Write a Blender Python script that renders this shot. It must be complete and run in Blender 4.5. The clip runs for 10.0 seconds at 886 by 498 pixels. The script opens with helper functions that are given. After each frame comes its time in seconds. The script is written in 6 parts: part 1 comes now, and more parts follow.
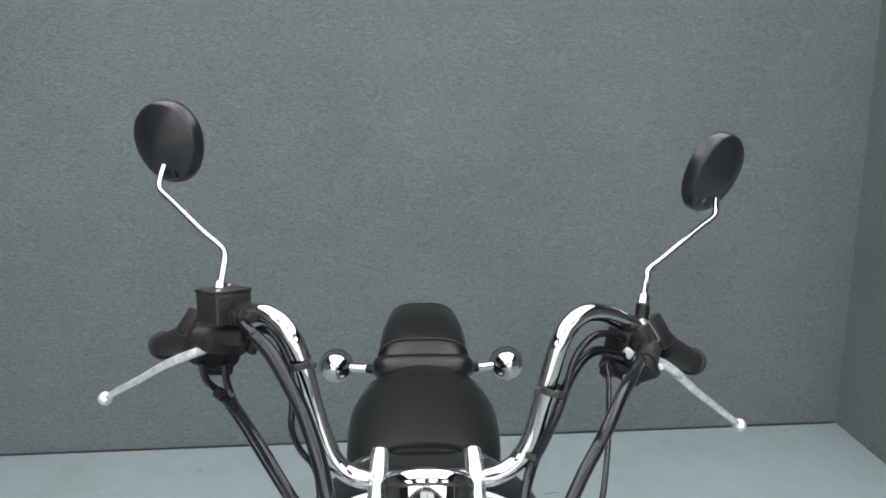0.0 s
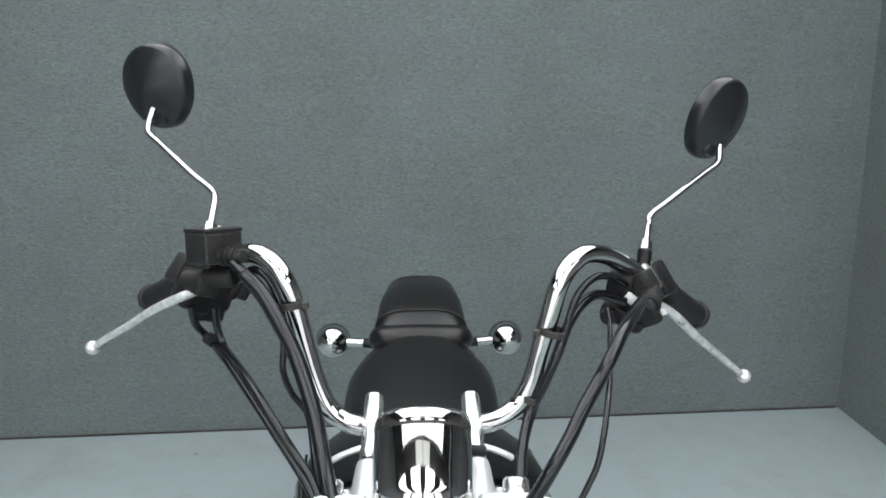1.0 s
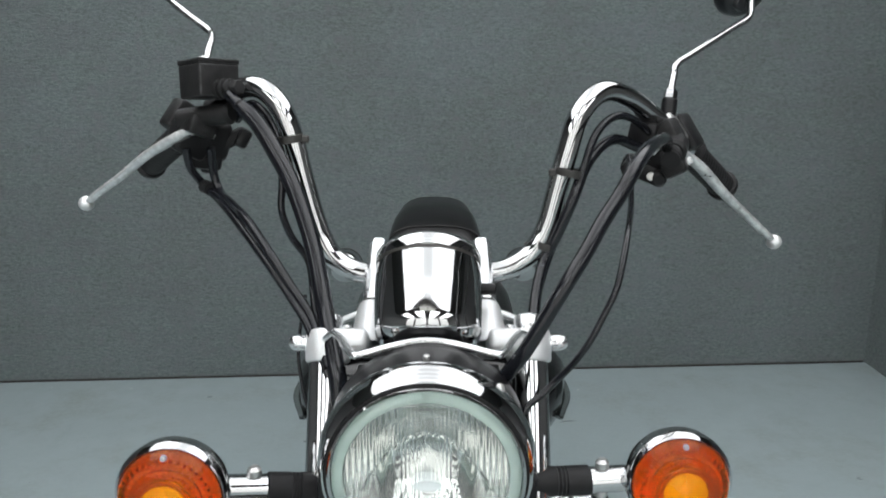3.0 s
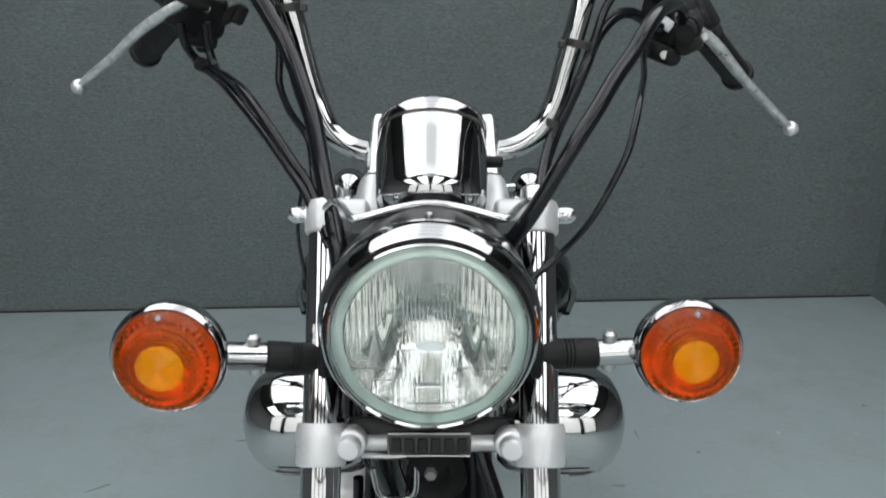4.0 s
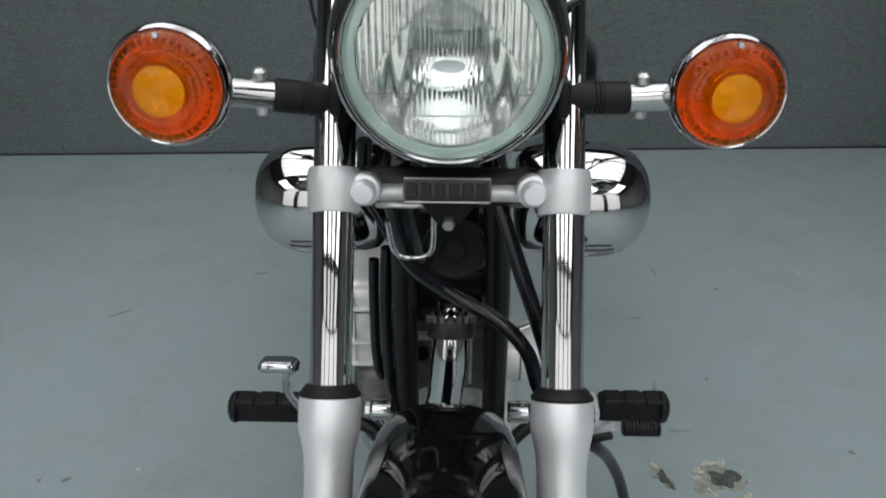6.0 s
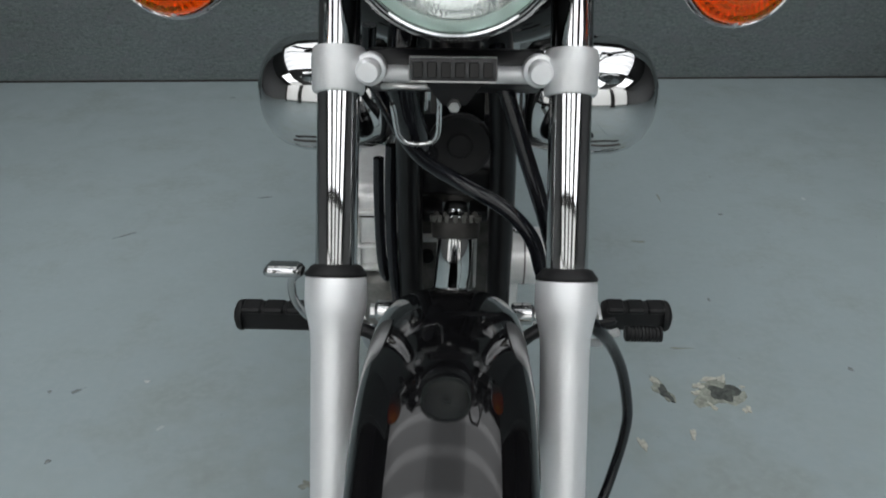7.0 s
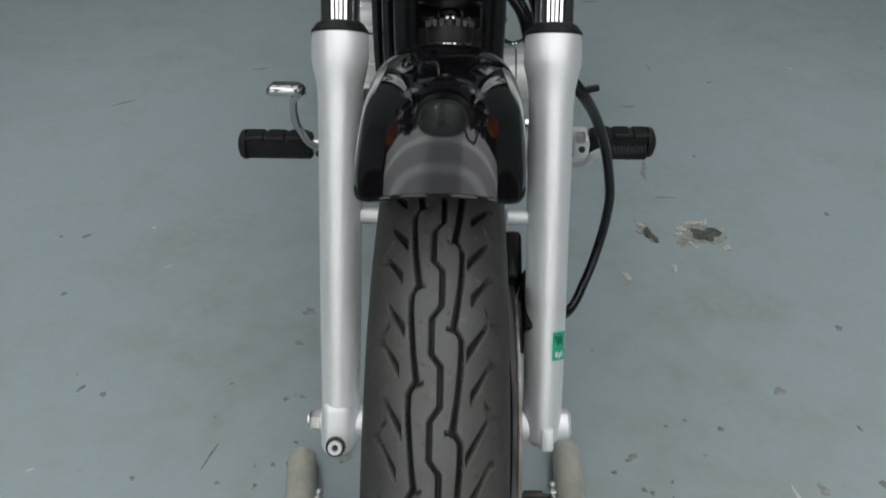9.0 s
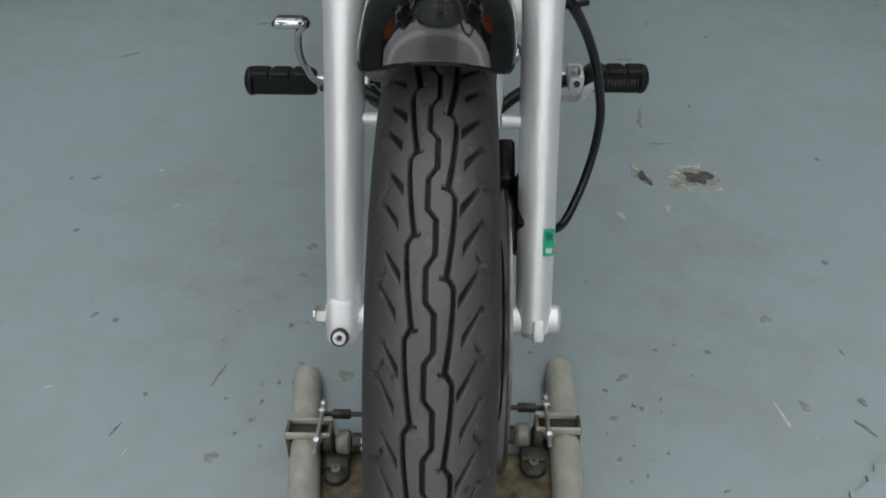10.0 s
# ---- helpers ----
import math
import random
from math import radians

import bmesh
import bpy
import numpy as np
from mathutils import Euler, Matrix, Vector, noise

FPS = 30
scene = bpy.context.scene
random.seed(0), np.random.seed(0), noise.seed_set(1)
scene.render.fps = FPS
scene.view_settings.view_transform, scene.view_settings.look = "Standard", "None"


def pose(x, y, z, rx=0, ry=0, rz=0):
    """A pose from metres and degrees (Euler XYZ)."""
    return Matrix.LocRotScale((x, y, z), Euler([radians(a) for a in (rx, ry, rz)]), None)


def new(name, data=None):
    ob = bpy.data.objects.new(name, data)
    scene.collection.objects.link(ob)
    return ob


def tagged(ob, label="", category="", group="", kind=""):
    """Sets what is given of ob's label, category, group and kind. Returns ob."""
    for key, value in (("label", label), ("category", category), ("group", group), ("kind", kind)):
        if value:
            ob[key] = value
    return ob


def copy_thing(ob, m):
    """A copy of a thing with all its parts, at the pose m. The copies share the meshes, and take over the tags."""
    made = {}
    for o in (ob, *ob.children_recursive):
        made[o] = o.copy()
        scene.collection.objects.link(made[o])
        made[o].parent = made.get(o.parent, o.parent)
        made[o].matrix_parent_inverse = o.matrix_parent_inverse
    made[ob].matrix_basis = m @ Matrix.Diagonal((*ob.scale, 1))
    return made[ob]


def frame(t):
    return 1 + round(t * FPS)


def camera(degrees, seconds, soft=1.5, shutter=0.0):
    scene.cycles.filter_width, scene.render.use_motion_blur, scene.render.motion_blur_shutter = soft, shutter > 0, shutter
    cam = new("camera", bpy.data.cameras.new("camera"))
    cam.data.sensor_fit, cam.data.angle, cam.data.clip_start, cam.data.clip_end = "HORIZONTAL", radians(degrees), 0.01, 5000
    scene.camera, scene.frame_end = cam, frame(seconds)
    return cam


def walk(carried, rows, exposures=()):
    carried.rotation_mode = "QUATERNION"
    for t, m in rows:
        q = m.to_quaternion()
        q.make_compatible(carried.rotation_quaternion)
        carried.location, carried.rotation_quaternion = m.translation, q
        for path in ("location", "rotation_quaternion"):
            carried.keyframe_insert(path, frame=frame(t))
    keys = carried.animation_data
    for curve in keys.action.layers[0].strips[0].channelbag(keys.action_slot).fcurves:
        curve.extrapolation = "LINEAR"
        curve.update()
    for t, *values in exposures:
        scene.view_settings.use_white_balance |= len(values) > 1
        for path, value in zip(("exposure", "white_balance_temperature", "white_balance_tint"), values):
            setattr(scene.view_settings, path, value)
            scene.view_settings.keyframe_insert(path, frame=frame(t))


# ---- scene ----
# camera path: rows in parts of the whole way
cam = camera(57.4, 10.0, soft=1.8, shutter=0.35)
METRES, EYE, TILT, LEAN, TURN = 0.73, 1.459, -12.3, 0.0, 0.0
ROWS = [
    (0.0, 0.0, 0.0, 0.0, 0.0, 0.0, -0.0),
    (0.5, 0.0043, 0.0148, -0.0475, -0.01, 0.12, 0.06),
    (1.0, 0.0053, 0.0369, -0.0919, -0.02, -0.05, 0.04),
    (1.5, 0.0065, 0.0596, -0.1477, 0.14, 0.14, 0.03),
    (2.0, 0.0089, 0.0813, -0.2012, 0.5, 0.13, -0.05),
    (3.5, 0.0247, 0.127, -0.356, 1.69, -2.58, -0.43),
    (4.0, 0.0239, 0.1436, -0.4061, 1.82, -4.6, -0.46),
    (4.5, 0.0241, 0.1591, -0.4531, 2.15, -6.83, -0.52),
    (5.0, 0.025, 0.1714, -0.4918, 2.58, -9.22, -0.56),
    (5.5, 0.0228, 0.178, -0.5285, 2.86, -11.36, -0.66),
    (7.0, 0.0218, 0.162, -0.6291, 3.37, -17.49, -0.93),
    (7.5, 0.0238, 0.1416, -0.6625, 3.34, -19.35, -0.91),
    (8.0, 0.0262, 0.1123, -0.6991, 3.23, -20.98, -0.87),
    (8.5, 0.0275, 0.0708, -0.7435, 3.0, -22.08, -0.8),
    (9.0, 0.0275, 0.0154, -0.7867, 2.79, -23.02, -0.84),
    (9.5, 0.0333, -0.0384, -0.8222, 2.93, -24.07, -0.87),
    (10.0, 0.0391, -0.0836, -0.8534, 2.96, -24.54, -0.9),
]
walk(cam, [(t, pose(0, 0, EYE, TILT, LEAN, TURN) @ pose(METRES * x, METRES * y, METRES * z, 90 + pitch, roll, yaw)) for t, x, y, z, yaw, pitch, roll in ROWS],
     exposures=[(0.0, 0.55), (1.0, 0.45), (2.0, 0.30), (3.5, -0.14), (4.5, -0.38), (5.5, -0.48), (7.0, -0.51), (8.5, -0.51), (10.0, -0.57)])

# ---- world and light ----
world = bpy.data.worlds.new("world")
scene.world = world
world.use_nodes = True
world.node_tree.nodes["Background"].inputs[0].default_value = (0.75, 0.8, 0.85, 1)
world.node_tree.nodes["Background"].inputs[1].default_value = 0.15
LAMP_POWER, LAMP_COLOR = 2.66, (0.985, 0.992, 1.008)


# ---- materials ----
def material(name, color, rough=0.5, metal=0.0, bump=0.0, bump_scale=200.0, vary=0.0, vary_scale=6.0, rough_vary=0.0,
             coat=0.0, trans=0.0, ior=1.45, spec=0.5, sheen=0.0):
    """A principled material with noise in colour, roughness and relief at object scale."""
    m = bpy.data.materials.new(name)
    m.use_nodes = True
    nt = m.node_tree
    b = nt.nodes["Principled BSDF"]
    b.inputs["Base Color"].default_value = (*color, 1)
    b.inputs["Roughness"].default_value = rough
    b.inputs["Metallic"].default_value = metal
    b.inputs["Coat Weight"].default_value = coat
    b.inputs["Coat Roughness"].default_value = 0.03
    b.inputs["Transmission Weight"].default_value = trans
    b.inputs["IOR"].default_value = ior
    b.inputs["Specular IOR Level"].default_value = spec
    b.inputs["Sheen Weight"].default_value = sheen
    tc = nt.nodes.new("ShaderNodeTexCoord")
    if vary or rough_vary:
        n = nt.nodes.new("ShaderNodeTexNoise")
        n.inputs["Scale"].default_value, n.inputs["Detail"].default_value = vary_scale, 6
        n.inputs["Roughness"].default_value = 0.65
        nt.links.new(tc.outputs["Object"], n.inputs["Vector"])
        if vary:
            r = nt.nodes.new("ShaderNodeMapRange")
            r.inputs["From Min"].default_value, r.inputs["From Max"].default_value = 0.3, 0.7
            r.inputs["To Min"].default_value, r.inputs["To Max"].default_value = 1 - vary, 1 + vary
            mx = nt.nodes.new("ShaderNodeVectorMath")
            mx.operation = "SCALE"
            mx.inputs[0].default_value = color
            nt.links.new(n.outputs["Fac"], r.inputs["Value"])
            nt.links.new(r.outputs["Result"], mx.inputs["Scale"])
            nt.links.new(mx.outputs["Vector"], b.inputs["Base Color"])
        if rough_vary:
            r2 = nt.nodes.new("ShaderNodeMapRange")
            r2.inputs["From Min"].default_value, r2.inputs["From Max"].default_value = 0.3, 0.7
            r2.inputs["To Min"].default_value, r2.inputs["To Max"].default_value = max(0.01, rough - rough_vary), rough + rough_vary
            nt.links.new(n.outputs["Fac"], r2.inputs["Value"])
            nt.links.new(r2.outputs["Result"], b.inputs["Roughness"])
    if bump:
        n2 = nt.nodes.new("ShaderNodeTexNoise")
        n2.inputs["Scale"].default_value, n2.inputs["Detail"].default_value = bump_scale, 3
        bp = nt.nodes.new("ShaderNodeBump")
        bp.inputs["Strength"].default_value, bp.inputs["Distance"].default_value = bump, 0.002
        nt.links.new(tc.outputs["Object"], n2.inputs["Vector"])
        nt.links.new(n2.outputs["Fac"], bp.inputs["Height"])
        nt.links.new(bp.outputs["Normal"], b.inputs["Normal"])
    return m


CHROME = material("chrome", (0.555, 0.56, 0.565), 0.045, 1.0, rough_vary=0.015, vary_scale=40)
POLISHED = material("polished_alloy", (0.74, 0.75, 0.76), 0.17, 0.92, rough_vary=0.06, vary=0.05, vary_scale=60, bump=0.02, bump_scale=300)
SATIN_ALU = material("satin_aluminium_paint", (0.85, 0.86, 0.875), 0.40, 0.52, bump=0.05, bump_scale=900, rough_vary=0.05, vary=0.03, vary_scale=30)
CAST_ALU = material("cast_aluminium", (0.74, 0.75, 0.76), 0.40, 0.45, bump=0.12, bump_scale=500, vary=0.06, vary_scale=40)
ENGINE_ALU = material("engine_aluminium", (0.90, 0.90, 0.89), 0.32, 0.35, bump=0.15, bump_scale=300, vary=0.12, vary_scale=30)
DARK_ALU = material("grimy_engine_alloy", (0.20, 0.195, 0.185), 0.42, 0.55, bump=0.3, bump_scale=200, vary=0.4, vary_scale=45)
LEVER_ALU = material("scuffed_lever_aluminium", (0.72, 0.73, 0.73), 0.38, 0.7, bump=0.6, bump_scale=140, vary=0.40, vary_scale=70, rough_vary=0.15)
STEEL = material("zinc_steel", (0.6, 0.6, 0.59), 0.3, 0.9, vary=0.15, vary_scale=60)
DARK_STEEL = material("dark_steel", (0.05, 0.047, 0.044), 0.45, 0.5, vary=0.2, vary_scale=50, bump=0.1)
PAINT_BLACK = material("black_gloss_paint", (0.004, 0.004, 0.0045), 0.05, 0.0, spec=0.5, bump=0.004, bump_scale=60)
FRAME_BLACK = material("black_frame_paint", (0.009, 0.009, 0.010), 0.3, 0.0, spec=0.3, vary=0.2, vary_scale=30)
PLASTIC = material("black_plastic", (0.012, 0.012, 0.013), 0.38, spec=0.28, bump=0.12, bump_scale=700, vary=0.2, vary_scale=40)
WORN_PLASTIC = material("worn_black_housing", (0.016, 0.016, 0.0165), 0.42, spec=0.3, bump=0.25, bump_scale=400, vary=0.45, vary_scale=60)
WORN_EDGE = material("rubbed_bare_edge", (0.035, 0.035, 0.036), 0.45, 0.2, vary=0.9, vary_scale=160, bump=0.2)
MIRROR_SHELL = material("satin_black_shell", (0.010, 0.0112, 0.0135), 0.29, spec=0.55, bump=0.06, bump_scale=900)
RUBBER = material("black_rubber", (0.014, 0.014, 0.0148), 0.48, spec=0.25, bump=0.1, bump_scale=500, vary=0.2, vary_scale=50)
TIE = material("worn_grey_tie", (0.035, 0.034, 0.032), 0.45, vary=0.5, vary_scale=80)
HOSE = material("black_hose", (0.0085, 0.0095, 0.0125), 0.13, spec=0.5, bump=0.05, bump_scale=400, vary=0.2, vary_scale=30)
VINYL = material("black_seat_vinyl", (0.0065, 0.0065, 0.007), 0.31, spec=0.5, bump=0.14, bump_scale=650, vary=0.12, vary_scale=20)
GLASS = material("lens_glass", (0.975, 1.0, 0.99), 0.0, trans=1.0, ior=1.5)
REFLECTOR = material("reflector_metal", (0.80, 0.80, 0.785), 0.07, 1.0)
SOFT_REFLECTOR = material("soft_reflector", (0.95, 0.94, 0.90), 0.20, 0.95)
AMBER = material("amber_plastic", (0.76, 0.20, 0.0), 0.04, trans=0.97, ior=1.36, spec=0.45)
# brighter copy of the amber: the lens centre's glow is in the colour
AMBER_BRIGHT = material("bright_amber_plastic", (1.0, 0.50, 0.0), 0.04, trans=0.72, ior=1.33, spec=0.45)
GREEN = material("green_sticker", (0.02, 0.42, 0.24), 0.5)
WHITE_INK = material("pale_print", (0.75, 0.8, 0.78), 0.5)
CREAM = material("cream_paint", (0.42, 0.425, 0.365), 0.42, bump=0.2, bump_scale=150, vary=0.20, vary_scale=30)
DULL_CREAM = material("dirty_cream_paint", (0.19, 0.185, 0.155), 0.5, bump=0.3, bump_scale=150, vary=0.5, vary_scale=60)
GRIME = material("grimy_plate", (0.115, 0.096, 0.06), 0.45, bump=0.5, bump_scale=120, vary=0.75, vary_scale=60)
GREASE = material("greasy_dark_steel", (0.045, 0.042, 0.035), 0.4, 0.3, bump=0.4, bump_scale=150, vary=0.6, vary_scale=70)
MIRROR_GLASS = material("mirror_glass", (0.9, 0.9, 0.9), 0.01, 1.0)
WHITE_WALL = material("white_wall_paint", (0.78, 0.77, 0.74), 0.7, vary=0.03, vary_scale=2, bump=0.05)
HALL_WALL = material("grey_wall_paint", (0.22, 0.22, 0.224), 0.7, vary=0.08, vary_scale=2, bump=0.05)
PALE_WALL = material("cream_wall_paint", (0.62, 0.60, 0.55), 0.7, vary=0.05, vary_scale=2, bump=0.05)
CEILING_PAINT = material("ceiling_paint", (0.06, 0.06, 0.06), 0.8, vary=0.03, vary_scale=2, bump=0.1)
DARK_INK = material("dark_print", (0.01, 0.01, 0.01), 0.35)


def mixed(nt, fac, a, b):
    """A colour mix node between two sockets or colours."""
    mx = nt.nodes.new("ShaderNodeMix")
    mx.data_type = "RGBA"
    for sock, val in ((mx.inputs[0], fac), (mx.inputs[6], a), (mx.inputs[7], b)):
        if hasattr(val, "links"):
            nt.links.new(val, sock)
        else:
            sock.default_value = val
    return mx.outputs[2]


def noise_at(nt, vec, scale, detail=4, rough=0.6, lo=0.35, hi=0.65, stretch=None):
    n = nt.nodes.new("ShaderNodeTexNoise")
    n.inputs["Scale"].default_value, n.inputs["Detail"].default_value, n.inputs["Roughness"].default_value = scale, detail, rough
    if stretch:
        mp = nt.nodes.new("ShaderNodeMapping")
        mp.inputs["Scale"].default_value = stretch
        nt.links.new(vec, mp.inputs["Vector"])
        vec = mp.outputs["Vector"]
    nt.links.new(vec, n.inputs["Vector"])
    r = nt.nodes.new("ShaderNodeMapRange")
    r.inputs["From Min"].default_value, r.inputs["From Max"].default_value = lo, hi
    nt.links.new(n.outputs["Fac"], r.inputs["Value"])
    return r.outputs["Result"]


def carpet_material():
    """Grey needle-felt wall carpet: flecked fibres, faint blotches and rubbed patches."""
    m = bpy.data.materials.new("grey_wall_carpet")
    m.use_nodes = True
    nt = m.node_tree
    b = nt.nodes["Principled BSDF"]
    v = nt.nodes.new("ShaderNodeTexCoord").outputs["Object"]
    fleck = noise_at(nt, v, 62, 4, 0.7, 0.36, 0.66, (1, 1, 2.2))
    fine = noise_at(nt, v, 330, 2, 0.6, 0.35, 0.65)
    blotch = noise_at(nt, v, 2.2, 5, 0.6, 0.3, 0.7)
    c = mixed(nt, fleck, (0.106, 0.121, 0.127, 1), (0.206, 0.237, 0.246, 1))
    c = mixed(nt, fine, c, (0.155, 0.178, 0.185, 1))
    streak = noise_at(nt, v, 9, 4, 0.65, 0.34, 0.66, (0.45, 0.45, 4.0))
    c = mixed(nt, streak, c, mixed(nt, fleck, (0.118, 0.146, 0.141, 1), (0.200, 0.246, 0.240, 1)))
    tint = noise_at(nt, v, 26, 3, 0.6, 0.52, 0.72)
    c = mixed(nt, tint, c, (0.166, 0.180, 0.190, 1))
    c2 = nt.nodes.new("ShaderNodeMix")
    c2.data_type, c2.blend_type = "RGBA", "MULTIPLY"
    c2.inputs[0].default_value = 0.5
    nt.links.new(c, c2.inputs[6])
    nt.links.new(mixed(nt, blotch, (0.74, 0.70, 0.66, 1), (0.99, 1.0, 1.02, 1)), c2.inputs[7])
    nt.links.new(c2.outputs[2], b.inputs["Base Color"])
    b.inputs["Roughness"].default_value = 0.95
    b.inputs["Specular IOR Level"].default_value = 0.15
    b.inputs["Sheen Weight"].default_value = 0.1
    bp = nt.nodes.new("ShaderNodeBump")
    bp.inputs["Strength"].default_value, bp.inputs["Distance"].default_value = 0.6, 0.004
    nt.links.new(fleck, bp.inputs["Height"])
    nt.links.new(bp.outputs["Normal"], b.inputs["Normal"])
    return m


def floor_material():
    """Grey-blue floor paint with scuffs, faint wear and specks of dirt."""
    m = bpy.data.materials.new("grey_floor_paint")
    m.use_nodes = True
    nt = m.node_tree
    b = nt.nodes["Principled BSDF"]
    v = nt.nodes.new("ShaderNodeTexCoord").outputs["Object"]
    big = noise_at(nt, v, 1.3, 5, 0.55, 0.3, 0.7)
    mid = noise_at(nt, v, 11, 5, 0.6, 0.3, 0.7)
    c = mixed(nt, big, (0.305, 0.370, 0.388, 1), (0.353, 0.423, 0.439, 1))
    c = mixed(nt, mid, c, (0.326, 0.390, 0.402, 1))
    spot = noise_at(nt, v, 17, 3, 0.5, 0.735, 0.76)
    c = mixed(nt, spot, c, (0.137, 0.156, 0.154, 1))
    pale = noise_at(nt, v, 23, 2, 0.5, 0.755, 0.78, (1.0, 0.8, 1))
    c = mixed(nt, pale, c, (0.497, 0.546, 0.536, 1))
    smear = noise_at(nt, v, 5, 4, 0.6, 0.62, 0.8, (1.0, 0.35, 1))
    c = mixed(nt, smear, c, (0.280, 0.332, 0.335, 1))
    grime = noise_at(nt, v, 3.1, 6, 0.7, 0.50, 0.78)
    c = mixed(nt, grime, c, (0.267, 0.305, 0.291, 1))
    speck = noise_at(nt, v, 75, 2, 0.5, 0.76, 0.79)
    c = mixed(nt, speck, c, (0.186, 0.215, 0.214, 1))
    # darker brownish mottling, strongest near the front wheel, gone 1.1 m out
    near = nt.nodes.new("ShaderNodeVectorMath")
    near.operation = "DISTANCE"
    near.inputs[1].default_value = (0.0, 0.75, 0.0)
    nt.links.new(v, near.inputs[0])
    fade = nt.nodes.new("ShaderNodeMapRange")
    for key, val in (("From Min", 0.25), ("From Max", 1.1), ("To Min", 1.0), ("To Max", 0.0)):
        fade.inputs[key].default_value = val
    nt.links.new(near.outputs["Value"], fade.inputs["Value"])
    near_mottle = nt.nodes.new("ShaderNodeMath")
    near_mottle.operation = "MULTIPLY"
    nt.links.new(noise_at(nt, v, 7.5, 6, 0.68, 0.46, 0.74), near_mottle.inputs[0])
    nt.links.new(fade.outputs["Result"], near_mottle.inputs[1])
    c = mixed(nt, near_mottle.outputs[0], c, (0.245, 0.272, 0.238, 1))
    dust = noise_at(nt, v, 60, 3, 0.5, 0.40, 0.95)
    c = mixed(nt, dust, c, (0.353, 0.413, 0.425, 1))
    nt.links.new(c, b.inputs["Base Color"])
    r = nt.nodes.new("ShaderNodeMapRange")
    r.inputs["To Min"].default_value, r.inputs["To Max"].default_value = 0.34, 0.48
    nt.links.new(mid, r.inputs["Value"])
    nt.links.new(r.outputs["Result"], b.inputs["Roughness"])
    bp = nt.nodes.new("ShaderNodeBump")
    bp.inputs["Strength"].default_value, bp.inputs["Distance"].default_value = 0.05, 0.003
    nt.links.new(mid, bp.inputs["Height"])
    nt.links.new(bp.outputs["Normal"], b.inputs["Normal"])
    return m


def tyre_material():
    """Dusty tyre rubber: worn grey over the crown, brown-black on the shoulders."""
    m = material("tyre_rubber", (0.05, 0.05, 0.05), 0.62, spec=0.35, bump=0.3, bump_scale=350)
    nt = m.node_tree
    b = nt.nodes["Principled BSDF"]
    v = nt.nodes.new("ShaderNodeTexCoord").outputs["Object"]
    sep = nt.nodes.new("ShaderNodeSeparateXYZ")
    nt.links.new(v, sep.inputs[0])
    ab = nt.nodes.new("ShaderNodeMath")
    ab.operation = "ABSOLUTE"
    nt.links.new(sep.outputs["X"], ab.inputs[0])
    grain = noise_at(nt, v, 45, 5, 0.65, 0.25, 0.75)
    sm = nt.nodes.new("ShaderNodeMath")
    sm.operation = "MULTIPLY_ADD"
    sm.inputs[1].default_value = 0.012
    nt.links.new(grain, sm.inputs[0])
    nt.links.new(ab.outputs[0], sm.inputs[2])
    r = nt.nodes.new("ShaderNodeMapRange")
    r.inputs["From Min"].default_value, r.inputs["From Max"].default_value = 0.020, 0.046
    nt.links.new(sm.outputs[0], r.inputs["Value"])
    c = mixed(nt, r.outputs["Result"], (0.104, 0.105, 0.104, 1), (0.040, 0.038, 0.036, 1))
    pale = noise_at(nt, v, 70, 3, 0.6, 0.66, 0.8)
    c = mixed(nt, pale, c, (0.190, 0.178, 0.163, 1))
    dust = noise_at(nt, v, 14, 5, 0.65, 0.48, 0.74)
    c = mixed(nt, dust, c, (0.088, 0.083, 0.076, 1))
    dark = noise_at(nt, v, 75, 2, 0.5, 0.69, 0.74)
    c = mixed(nt, dark, c, (0.034, 0.033, 0.032, 1))
    nt.links.new(c, b.inputs["Base Color"])
    return m


def glow_material(name, color, strength):
    m = bpy.data.materials.new(name)
    m.use_nodes = True
    b = m.node_tree.nodes["Principled BSDF"]
    b.inputs["Base Color"].default_value = (0.8, 0.8, 0.8, 1)
    b.inputs["Emission Color"].default_value = (*color, 1)
    b.inputs["Emission Strength"].default_value = strength
    return m


# dark rubber for the tread grooves, with the recess's shade in its colour
GROOVE = material("groove_shade_rubber", (0.030, 0.030, 0.029), 0.6, spec=0.3, vary=0.4, vary_scale=60)
CARPET, FLOOR, TYRE = carpet_material(), floor_material(), tyre_material()
HEAD_GLOW = glow_material("lit_lamp_face", (1.0, 1.0, 0.98), 15.0)


